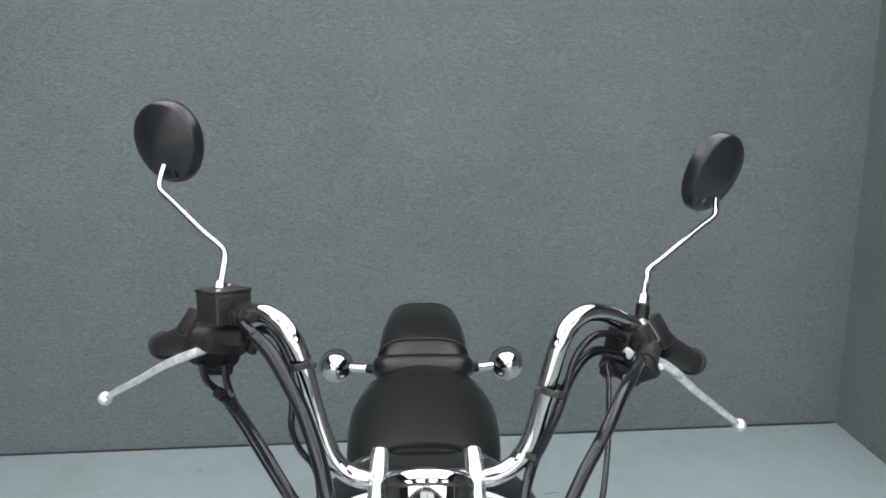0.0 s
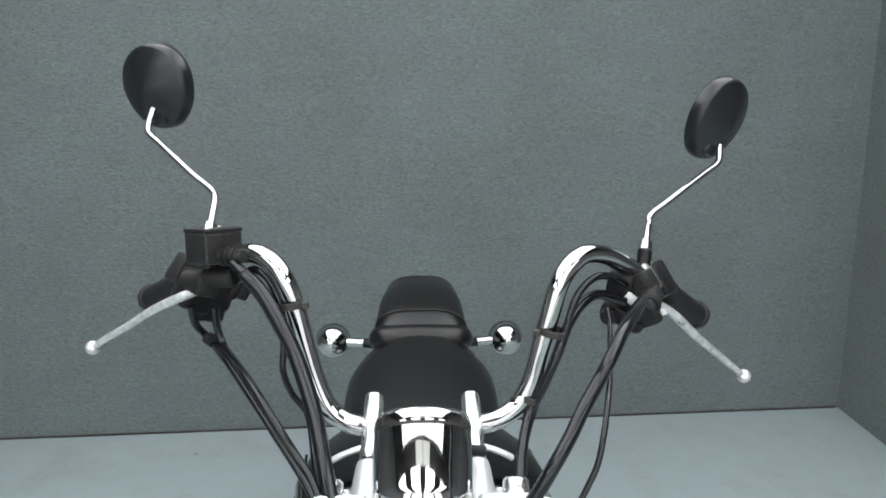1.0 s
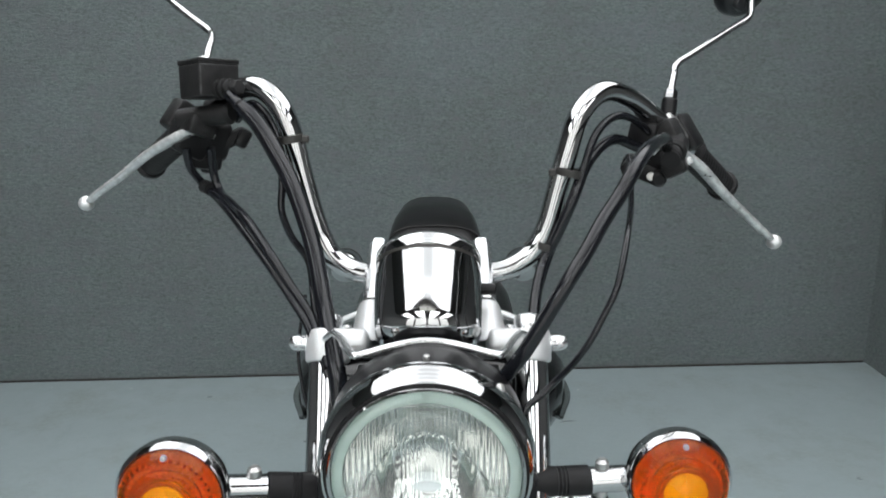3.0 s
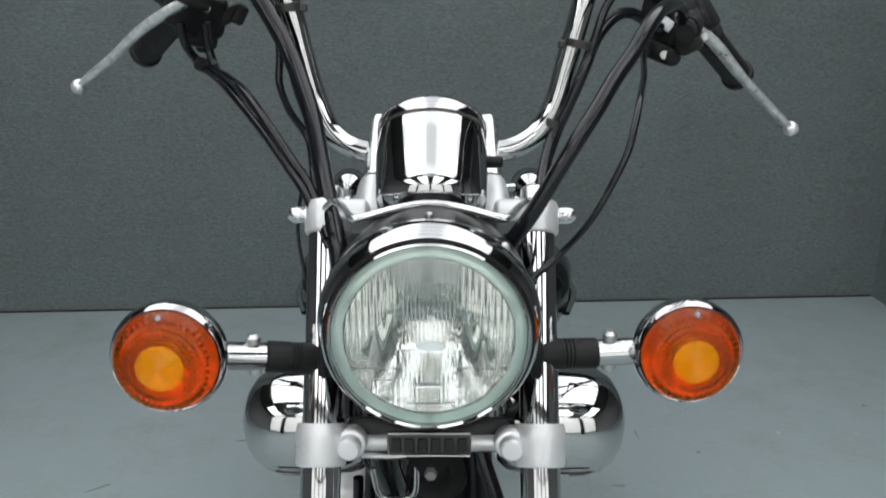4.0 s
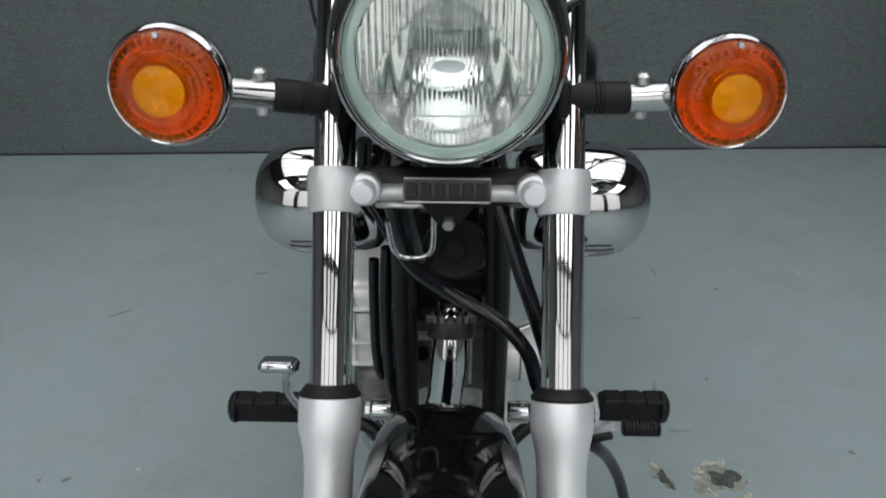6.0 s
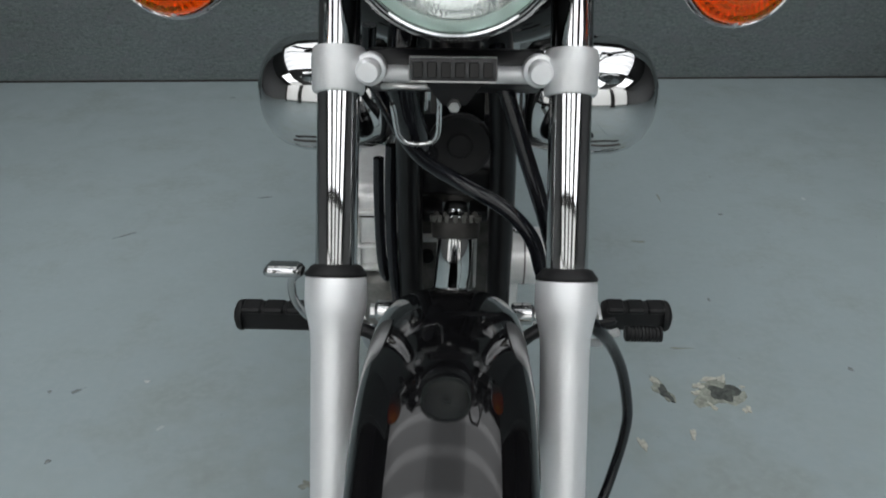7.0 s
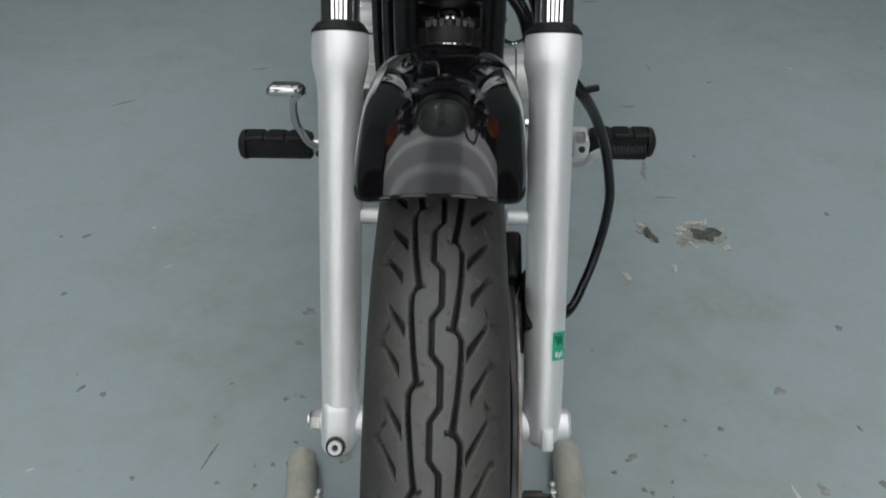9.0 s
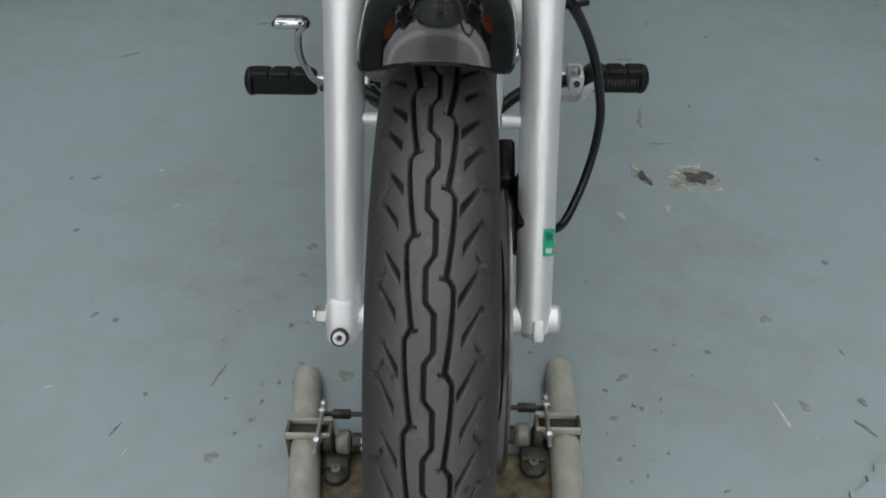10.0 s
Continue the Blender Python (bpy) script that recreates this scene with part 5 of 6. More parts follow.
# turn signals
def turn_signal(c, axis, inner, mid, outer, label, r=0.0415):
    """A round amber lamp on a chrome stalk with a rubber boot."""
    c, axis = Vector(c), Vector(axis).normalized()
    sig = part("turn_signal", lathe([(0.0405, 0.002), (0.0430, 0.003), (0.0445, 0.001), (0.0462, -0.004), (0.0464, -0.007), (0.0450, -0.017), (0.038, -0.032), (0.028, -0.043), (0.015, -0.049), (0, -0.050)], c, axis, 56), CHROME, bike, label, 50)
    prof = [(r * 0.985, 0.0005), (r, 0.002), (0.0408, 0.006), (0.0388, 0.0100), (0.0368, 0.0122), (0.0340, 0.0132), (0.0336, 0.0148), (0.0300, 0.0158), (0.0296, 0.0172), (0.0262, 0.0176), (0.0256, 0.0192), (0.0222, 0.0190), (0.0216, 0.0202), (0.0188, 0.0200)]
    inside = [(0.0188, 0.0170), (0.0215, 0.0165), (0.0220, 0.0150), (0.0240, 0.0150), (0.0245, 0.0158), (0.0290, 0.0140), (0.0295, 0.0125), (0.0330, 0.0118), (0.0345, 0.0098), (0.0380, 0.0065), (0.0405, 0.001)]
    bm = lathe(prof + inside, c, axis, 240, closed=True)
    turn = frame_of(axis).transposed()
    for v in bm.verts:
        q = turn @ (v.co - c)
        rad, ang = math.hypot(q.x, q.y), math.atan2(q.y, q.x)
        if q.z < 0.0135 and 0.030 < rad < 0.0400:          # radial ribs inside the rim
            v.co += axis * 0.00028 * math.cos(40 * ang)
        elif q.z < 0.0168 and 0.0235 < rad < 0.0300:
            v.co += axis * 0.00022 * math.cos(48 * ang)
        elif rad > 0.0375:                                  # notched outer edge
            v.co -= axis * 0.0007 * (0.5 + 0.5 * math.cos(60 * ang))
    lens_ob = part("amber_lens", bm, AMBER, sig, "deep amber ribbed lens ring", 40)
    face = [(0.0186 * (1 - q / 40), 0.0198 + 0.0030 * math.sqrt(max(0, 1 - (1 - q / 40) ** 2)) + 0.00026 * math.sin(2 * math.pi * q / 4)) for q in range(40)]
    eye_ob = part("lens_centre", lathe([(0, 0.0162), (0.0187, 0.0162), (0.0187, 0.0196)] + face + [(0, 0.0228)], c, axis, 64), AMBER_BRIGHT, sig, "amber bull's-eye lens centre, its glow put into a paler colour", 50)
    lens_ob.visible_shadow = eye_ob.visible_shadow = False
    m = frame_of(axis)
    cup = [(0.0405, 0.0)] + [(q, -0.030 + 0.030 * (q / 0.0405) ** 2) for q in np.linspace(0.0395, 0.006, 10)] + [(0, -0.030)]
    part("reflector", lathe(cup, c, axis, 40), SOFT_REFLECTOR, sig, "", 60)
    part("bulb", lathe([(0.0055, -0.028), (0.006, -0.018), (0.0085, -0.009), (0.0085, -0.003), (0.0055, 0.003), (0, 0.005)], c, axis, 18), material("bulb_glass", (0.95, 0.93, 0.88), 0.1, trans=0.6) if "bulb_glass" not in bpy.data.materials else bpy.data.materials["bulb_glass"], sig)
    part("lens_screw", lathe([(0, 0.0030), (0.0022, 0.0026), (0.0026, 0.0)], c + m @ Vector((0, 0.0385, 0.0112)), axis, 12), STEEL, sig)
    part("lens_notch", block((0.004, 0.003, 0.003), Matrix.Translation(c + m @ Vector((0, -0.0405, 0.006))), 0.0008, 1), STEEL, sig)
    for ob in [sig] + list(sig.children):
        ob.data.transform(Matrix.Translation(c) @ Matrix.Scale(0.995, 4) @ Matrix.Translation(-c))
    # beads round the lens, standing proud of it
    for rad, cnt, size, h in ((0.0353, 40, 0.0016, 0.0118), (0.0266, 40, 0.0011, 0.0170)):
        bm = bmesh.new()
        bmesh.ops.create_icosphere(bm, subdivisions=1, radius=size)
        bead = part("bead", bm, AMBER, sig)
        for i in range(cnt):
            a = 2 * math.pi * i / cnt
            ob = bead if i == 0 else new("bead", bead.data)
            ob.parent = sig
            ob.location = c + m @ Vector((rad * math.cos(a), rad * math.sin(a), h))
            ob.visible_shadow = False
    inner, mid, outer = Vector(inner), Vector(mid), Vector(outer)
    part("stalk", rod(outer, mid, 0.0118, 28), CHROME, sig, "chrome stalk")
    d = (inner - mid).length
    prof = [(0, 0), (0.0128, 0), (0.0135, 0.001)]
    for g in (0.40, 0.46, 0.52):
        prof += [(0.0135, d * g - 0.0012), (0.0125, d * g - 0.0006), (0.0125, d * g + 0.0006), (0.0135, d * g + 0.0012)]
    prof += [(0.0135, d - 0.001), (0.0135, d), (0, d)]
    part("rubber_boot", lathe(prof, mid, inner - mid, 28), RUBBER, sig, "ribbed black rubber boot", 25)
    up = along(outer, mid, 0.72) + Vector((0, 0, 0.0115))
    part("stalk_bolt", rod(up - Vector((0, 0, 0.002)), up + Vector((0, 0, 0.009)), 0.0062, 16, 0.003), STEEL, sig)
    part("stalk_nut", rod(up - Vector((0, 0, 0.021)), up - Vector((0, 0, 0.029)), 0.0058, 14, 0.002), STEEL, sig)
    return sig


turn_signal((-0.2065, 0.622, 0.8785), (0.03, -1, 0.06), (-0.090, 0.684, 0.851), (-0.139, 0.667, 0.861), (-0.172, 0.655, 0.867), "round amber front turn signal in a chrome cup")
turn_signal((0.2175, 0.664, 0.866), (-0.02, -1, 0.05), (0.088, 0.684, 0.856), (0.144, 0.689, 0.855), (0.184, 0.690, 0.857), "round amber front turn signal in a chrome cup")


def rear_signal(s, at, inner):
    """The chrome back of a rear turn signal on its stalk."""
    c = Vector(at)
    sig = part("rear_turn_signal", lathe([(0, -0.038), (0.010, -0.0368), (0.020, -0.0325), (0.0285, -0.0255), (0.035, -0.0165), (0.0392, -0.006), (0.0400, 0.004), (0.0400, 0.014), (0, 0.014)], c, (0, 1, 0), 40), CHROME, bike, "round chrome rear turn signal", 50)
    mid = along(c, inner, 0.58)
    part("gasket", lathe([(0.0396, 0.004), (0.0408, 0.005), (0.0408, 0.010), (0.0396, 0.011)], c, (0, 1, 0), 40, closed=True), RUBBER, sig)
    part("stalk", rod(c, mid, 0.0115), CHROME, sig)
    part("stalk_collar", rod(along(c, mid, 0.94), along(c, mid, 1.02), 0.0140, 24, 0.002), CHROME, sig)
    part("rubber_boot", rod(mid, inner, 0.0118), RUBBER, sig)
    for ob in [sig] + [q for q in sig.children if q.name.startswith("gasket")]:
        ob.data.transform(Matrix.Translation(c) @ Matrix.Scale(1.07, 4) @ Matrix.Translation(-c))


rear_signal(-1, (-0.2245, 1.995, 0.7140), (-0.085, 1.96, 0.715))
rear_signal(1, (0.2185, 1.995, 0.7165), (0.085, 1.96, 0.715))

# fuel tank, seat and tail
secs = []
for y, hw, zc, up, dn in ((0.935, 0.030, 0.800, 0.02, 0.03), (0.945, 0.095, 0.800, 0.045, 0.055), (0.97, 0.143, 0.798, 0.060, 0.080), (1.01, 0.170, 0.796, 0.066, 0.092), (1.08, 0.184, 0.795, 0.070, 0.095), (1.17, 0.176, 0.79, 0.066, 0.09),
                         (1.27, 0.135, 0.785, 0.055, 0.075), (1.36, 0.095, 0.765, 0.040, 0.055), (1.40, 0.06, 0.750, 0.025, 0.03)):
    secs.append(superring(0, y, zc, hw, up, dn, 44, 2.3))
tank = part("fuel_tank", loft(secs), PAINT_BLACK, bike, "glossy black fuel tank", 60)
part("filler_cap", lathe([(0, 0.014), (0.022, 0.013), (0.030, 0.008), (0.031, 0.0), (0, 0)], (0.0, 1.10, 0.868), (0, 0, 1), 32), CHROME, tank)
for s in (-1, 1):
    bm = tube([(s * 0.165, 1.00, 0.770), (s * 0.184, 1.07, 0.775), (s * 0.178, 1.17, 0.775)], 0.006, 10, 6, flat=0.5)
    part("tank_trim", bm, CHROME, tank)
secs = []
for y, hw, zc, up, dn in ((1.36, 0.05, 0.690, 0.02, 0.03), (1.37, 0.09, 0.690, 0.038, 0.04), (1.40, 0.128, 0.692, 0.054, 0.05), (1.45, 0.148, 0.696, 0.066, 0.055), (1.52, 0.157, 0.701, 0.080, 0.06), (1.60, 0.161, 0.705, 0.098, 0.065),
                         (1.66, 0.160, 0.708, 0.112, 0.065), (1.70, 0.152, 0.709, 0.116, 0.065), (1.735, 0.132, 0.709, 0.108, 0.06), (1.76, 0.09, 0.709, 0.080, 0.05)):
    secs.append(superring(0, y, zc, hw, up, dn, 64, 2.0))
seat = part("rider_seat", loft(secs), VINYL, bike, "broad black vinyl rider seat", 70)
secs = []
for y, hw, zc, up, dn, e in ((1.712, 0.080, 0.800, 0.008, 0.03, 3), (1.718, 0.092, 0.797, 0.026, 0.05, 3), (1.731, 0.0965, 0.798, 0.041, 0.06, 3.2), (1.750, 0.0980, 0.80, 0.053, 0.06, 3.2), (1.772, 0.1015, 0.80, 0.064, 0.06, 3.2), (1.795, 0.1035, 0.803, 0.070, 0.06, 3.2), (1.86, 0.0995, 0.814, 0.0745, 0.06, 3.2),
                             (1.95, 0.088, 0.825, 0.072, 0.06, 2.9), (1.99, 0.07, 0.82, 0.060, 0.05, 2.6), (2.01, 0.045, 0.82, 0.03, 0.03, 2.4)):
    secs.append(superring(0, y, zc, hw, up, dn, 40, e))
pillion = part("pillion_seat", loft(secs), VINYL, bike, "raised black vinyl pillion pad with piping", 60)
pip = [p for p in superring(0, 1.768, 0.80, 0.1025, 0.0635, 0.06, 40, 3.2) if p.z > 0.765]
pip.sort(key=lambda p: math.atan2(p.z - 0.76, p.x))
part("front_roll", tube([(-0.089, 1.752, 0.800), (-0.083, 1.736, 0.806), (-0.062, 1.729, 0.810), (0, 1.726, 0.812), (0.062, 1.729, 0.810), (0.083, 1.736, 0.806), (0.089, 1.752, 0.800)], 0.0290, 24, 6), VINYL, pillion, "", 60)
part("piping", tube(pip, 0.0028, 8, 2), VINYL, pillion)
part("rear_fender", loft([superring(0, 1.93 - 0.34 * math.cos(a), 0.31 + 0.34 * math.sin(a), 0.075, 0.018, 0.018, 20, 3) for a in np.linspace(1.1, 2.6, 14)]), PAINT_BLACK, bike, "", 60)
rw = part("rear_wheel", lathe([(0.19, -0.03), (0.205, -0.04), (0.205, 0.04), (0.19, 0.03)], (0, 1.89, 0.31), (1, 0, 0), 64, closed=True), CHROME, bike)
rt = tyre_mesh(0.31, 0.055, 0.062, 96, 24, False)
rt.materials.append(TYRE)
rto = new("tyre", rt)
rto.location = (0, 1.89, 0.31)
rto.parent = rw
part("hub", rod((-0.06, 1.89, 0.31), (0.06, 1.89, 0.31), 0.06, 32, 0.01), SATIN_ALU, rw)
for i in range(12):
    a = math.pi * i / 6
    part("spoke", tube([Vector((0, 1.89 + 0.05 * math.cos(a), 0.31 + 0.05 * math.sin(a))), Vector((0, 1.89 + 0.197 * math.cos(a), 0.31 + 0.197 * math.sin(a)))], 0.0022, 6, 1, smooth=False), CHROME, rw)

for s in (-1, 1):
    bm = tube([(s * 0.112, 0.945, 0.915), (s * 0.100, 0.942, 0.923), (s * 0.082, 0.942, 0.930), (s * 0.056, 0.946, 0.935), (s * 0.030, 0.950, 0.936)], 0.0055, 14, 6, flat=0.7)
    part("tank_collar", bm, SATIN_ALU, tank, "bright curved collar at the tank front")

# frame and engine
for s in (-1, 1):
    part("down_tube", tube([(s * 0.026, 0.765, 0.84), (s * 0.044, 0.795, 0.74), (s * 0.052, 0.835, 0.60), (s * 0.053, 0.860, 0.42), (s * 0.058, 0.885, 0.28), (s * 0.068, 0.94, 0.20), (s * 0.075, 1.20, 0.185), (s * 0.08, 1.48, 0.24), (s * 0.08, 1.52, 0.34)], 0.0145, 16, 6), FRAME_BLACK, bike, "black frame down tube")
    part("swing_arm", tube([(s * 0.09, 1.46, 0.34), (s * 0.085, 1.62, 0.325), (s * 0.082, 1.89, 0.31)], 0.016, 14, 5), FRAME_BLACK, bike)
    part("shock", tube([(s * 0.10, 1.80, 0.34), (s * 0.105, 1.72, 0.62)], 0.022, 16, 2, smooth=False), CHROME, bike)
part("backbone", tube([(0, 0.79, 0.89), (0, 1.0, 0.80), (0, 1.3, 0.70), (0, 1.55, 0.62), (0, 1.9, 0.66)], 0.03, 16, 6), FRAME_BLACK, bike)
part("horn", lathe([(0, 0.003), (0.012, 0.003), (0.014, 0.000), (0.028, 0.000), (0.031, 0.002), (0.034, 0.0), (0.034, -0.010), (0.022, -0.022), (0, -0.024)], (0.004, 0.815, 0.655), (0, -1, 0.1), 32), RUBBER, bike, "black disc horn")
part("horn_bracket", block((0.05, 0.004, 0.05), pose(0.005, 0.845, 0.69, 10), 0.001), FRAME_BLACK, bike)
engine = part("engine", block((0.17, 0.34, 0.20), pose(0, 1.10, 0.33), 0.03, 4), ENGINE_ALU, bike, "silver v-twin engine")
case = part("cylinder_case", block((0.110, 0.09, 0.135), pose(0, 0.935, 0.478, 10), 0.010, 3), DARK_ALU, engine, "grimy grey alloy cylinder casing")
part("case_plug", rod((-0.036, 0.893, 0.478), (-0.036, 0.882, 0.477), 0.0095, 20), FRAME_BLACK, case)
part("case_ledge", block((0.040, 0.012, 0.010), pose(-0.034, 0.884, 0.506, 10), 0.003), ENGINE_ALU, case)
part("case_rib", block((0.004, 0.012, 0.090), pose(-0.016, 0.886, 0.476, 10), 0.0015), ENGINE_ALU, case)
part("case_rib", block((0.004, 0.012, 0.090), pose(0.024, 0.886, 0.476, 10), 0.0015), ENGINE_ALU, case)
part("cylinder_barrel", rod((0, 0.965, 0.43), (0, 0.90, 0.61), 0.048, 32), DARK_STEEL, engine)
part("cylinder_head", block((0.12, 0.11, 0.045), pose(0, 0.905, 0.608, 18), 0.012, 3), FRAME_BLACK, engine)
part("head_flange", block((0.085, 0.030, 0.020), pose(-0.004, 0.868, 0.553, 18), 0.006), FRAME_BLACK, engine)
for i in range(5):
    part("exhaust_stud", rod((-0.022 + i * 0.011, 0.852, 0.556), (-0.022 + i * 0.011, 0.842, 0.554), 0.0034, 10), DARK_ALU, engine)
collar = part("exhaust_collar", lathe([(0.0220, -0.014), (0.0270, -0.013), (0.0285, -0.004), (0.0285, 0.006), (0.0265, 0.010), (0.0222, 0.011)], (0, 0.852, 0.538), (0, 0.45, 0.9), 36, closed=True), DARK_STEEL, engine, "dark exhaust collar")
for i in range(9):
    q = math.pi * (1.06 + 0.11 * i)
    part("collar_tooth", block((0.0050, 0.0050, 0.0085), Matrix.Translation((0.028 * math.cos(q), 0.855 + 0.028 * math.sin(q) * 0.9, 0.547 - 0.028 * math.sin(q) * 0.45)), 0.001, 1), DARK_ALU, collar)
header = part("exhaust_header", tube([(0, 0.885, 0.555), (0, 0.856, 0.541), (-0.001, 0.838, 0.510), (-0.004, 0.834, 0.470), (-0.012, 0.838, 0.420), (-0.028, 0.856, 0.350), (-0.06, 0.91, 0.29), (-0.13, 1.05, 0.25), (-0.16, 1.30, 0.25)], 0.0215, 24, 7), CHROME, bike, "chrome front exhaust pipe")
part("muffler", tube([(-0.16, 1.28, 0.25), (-0.17, 1.4, 0.255), (-0.175, 1.95, 0.29)], lambda t: 0.026 + 0.014 * min(1, t * 3), 24, 6), CHROME, header)
# crankcase covers seen beside the frame
left = part("case_cover", block((0.060, 0.16, 0.125), pose(-0.114, 1.02, 0.480), 0.020, 4), ENGINE_ALU, engine)
part("case_cover_lip", block((0.062, 0.10, 0.010), pose(-0.113, 1.00, 0.535), 0.003), ENGINE_ALU, engine)
for z, d in ((0.512, 0.004), (0.462, 0.005), (0.430, 0.004)):
    part("cover_ledge", block((0.056, 0.012, 0.007), pose(-0.113, 0.936, z), 0.003), ENGINE_ALU, left)
part("cover_rib", block((0.004, 0.008, 0.10), pose(-0.127, 0.938, 0.482), 0.0015), ENGINE_ALU, left)
part("cover_line", block((0.050, 0.003, 0.0016), pose(-0.113, 0.9395, 0.5035), 0.0005, 1), DARK_STEEL, left)
part("case_cover_low", block((0.05, 0.14, 0.09), pose(-0.105, 1.02, 0.365), 0.016, 3), DARK_ALU, engine)
part("round_cover", rod((0.065, 0.985, 0.428), (0.128, 0.985, 0.428), 0.036, 40, 0.006), ENGINE_ALU, engine)
starter = part("starter_cover", rod((0.058, 0.925, 0.455), (0.120, 0.925, 0.455), 0.034, 40, 0.005), ENGINE_ALU, engine, "silver starter motor drum")
part("drum_band", lathe([(0.0340, -0.001), (0.0348, -0.001), (0.0348, 0.001), (0.0340, 0.001)], (0.087, 0.925, 0.455), (1, 0, 0), 40, closed=True), DARK_ALU, starter)
part("drum_ring", tube([(0.066, 0.905, 0.512), (0.080, 0.897, 0.508), (0.096, 0.900, 0.512)], 0.003, 8, 5), CHROME, starter)
part("front_case", block((0.095, 0.05, 0.11), pose(0.0, 0.925, 0.425), 0.012, 3), ENGINE_ALU, engine)
for s in (-1, 1):
    bm = rod((s * 0.070, 0.855, 0.415), (s * 0.098, 0.855, 0.415), 0.014, 24, 0.003)
    rod((s * 0.098, 0.855, 0.415), (s * 0.106, 0.855, 0.415), 0.009, 6, bm=bm)
    part("engine_mount_bolt", bm, CHROME, engine)

# chrome domes on both sides of the frame neck
for s in (-1, 1):
    secs = []
    for x, rz, e in ((0.070, 0.044, 2.2), (0.080, 0.055, 2.2), (0.105, 0.0605, 2.2), (0.140, 0.0625, 2.2), (0.165, 0.0615, 2.2), (0.183, 0.0570, 2.15), (0.197, 0.0480, 2.1), (0.2065, 0.0350, 2.05), (0.2125, 0.0180, 2.0), (0.2140, 0.006, 2.0)):
        ring = []
        for i in range(48):
            a = 2 * math.pi * i / 48
            c, q = math.cos(a), math.sin(a)
            ring.append(Vector((s * x, 0.860 + 0.98 * rz * math.copysign(abs(c) ** (2 / e), c), 0.697 + rz * math.copysign(abs(q) ** (2 / e), q))))
        secs.append(ring)
    dome = part("side_dome", loft(secs), CHROME, bike, "large rounded chrome side cover", 60)
    part("dome_seam", tube([(s * 0.10, 0.806, 0.664), (s * 0.15, 0.804, 0.662), (s * 0.17, 0.806, 0.663)], 0.0012, 6, 5), DARK_STEEL, dome)

# foot pegs and pedals
for s, x0, x1, z in ((-1, -0.215, -0.327, 0.291), (1, 0.215, 0.313, 0.304)):
    a, b = Vector((x0, 1.02, z)), Vector((x1, 1.02, z))
    peg = part("foot_peg", block((abs(x1 - x0), 0.030, 0.039), Matrix.Translation((a + b) / 2), 0.007, 3), RUBBER, bike, "black rubber foot peg")
    for i in range(3):
        part("peg_rib", block((abs(x1 - x0) * 0.27, 0.031, 0.010), Matrix.Translation(a + (b - a) * (0.2 + 0.30 * i) + Vector((0, -0.002, 0.0165))), 0.003, 1), RUBBER, peg)
    end = part("peg_end", lathe([(0, 0.006), (0.012, 0.005), (0.021, 0.001), (0.0235, -0.003), (0.0235, -0.008), (0, -0.008)], b, (s, 0, 0), 28), RUBBER, peg)
    part("end_cap", lathe([(0, 0.0085), (0.006, 0.0078), (0.010, 0.0055), (0, 0.0050)], b, (s, -0.15, 0.1), 20), STEEL, end)
    part("peg_mount", rod((s * 0.13, 1.02, z), a, 0.011), STEEL, peg)
    plate = part("mount_plate", block((0.024 if s > 0 else 0.012, 0.05, 0.030), pose(s * 0.198 if s > 0 else -0.188, 0.995, z + 0.012), 0.005), SATIN_ALU, peg, "bright alloy bracket")
    part("bracket_bolt", hexnut((s * 0.198, 0.970, z + 0.013), (0, -1, 0.2), 0.0055, 0.004), DARK_STEEL, plate)
    part("peg_arm", tube([(s * 0.07, 0.95, z - 0.03), (s * 0.12, 0.99, z - 0.01), (s * 0.19, 1.01, z)], 0.010, 12, 5), FRAME_BLACK, peg)
pedal = part("brake_pedal", tube([(-0.206, 0.940, 0.419), (-0.221, 0.942, 0.405), (-0.226, 0.955, 0.372), (-0.223, 0.972, 0.340), (-0.210, 1.00, 0.300), (-0.17, 1.04, 0.28), (-0.11, 1.06, 0.28)], 0.0058, 14, 6), CHROME, bike, "bent chrome rear brake pedal")
pad = part("pedal_pad", block((0.050, 0.028, 0.014), pose(-0.2305, 0.940, 0.421, -6), 0.006, 3), CHROME, pedal, "chrome pedal pad with dark ends")
part("pad_rubber", block((0.054, 0.022, 0.010), pose(-0.2305, 0.941, 0.4195, -6), 0.004, 2), PLASTIC, pad)
part("tread_plate", block((0.038, 0.019, 0.003), pose(-0.2305, 0.9400, 0.4287, -6), 0.001), CHROME, pad)
shift = part("shift_lever", tube([(0.225, 0.935, 0.334), (0.210, 0.940, 0.322), (0.200, 0.955, 0.300), (0.17, 0.99, 0.285), (0.12, 1.03, 0.28)], 0.0062, 14, 6), CAST_ALU, bike, "alloy gear shift lever")
prof = [(0, 0), (0.0095, 0)]
for i in range(9):
    z = 0.003 + i * 0.0048
    prof += [(0.0112, z), (0.0112, z + 0.0028), (0.0090, z + 0.0032), (0.0090, z + 0.0046)]
prof += [(0.0112, 0.047), (0.0105, 0.050), (0, 0.050)]
part("shift_rubber", lathe(prof, (0.233, 0.931, 0.334), (1, 0, 0), 24), RUBBER, shift, "ribbed black rubber sleeve", 25)
part("linkage_bolt", rod((0.186, 0.952, 0.345), (0.196, 0.948, 0.348), 0.009), STEEL, shift)

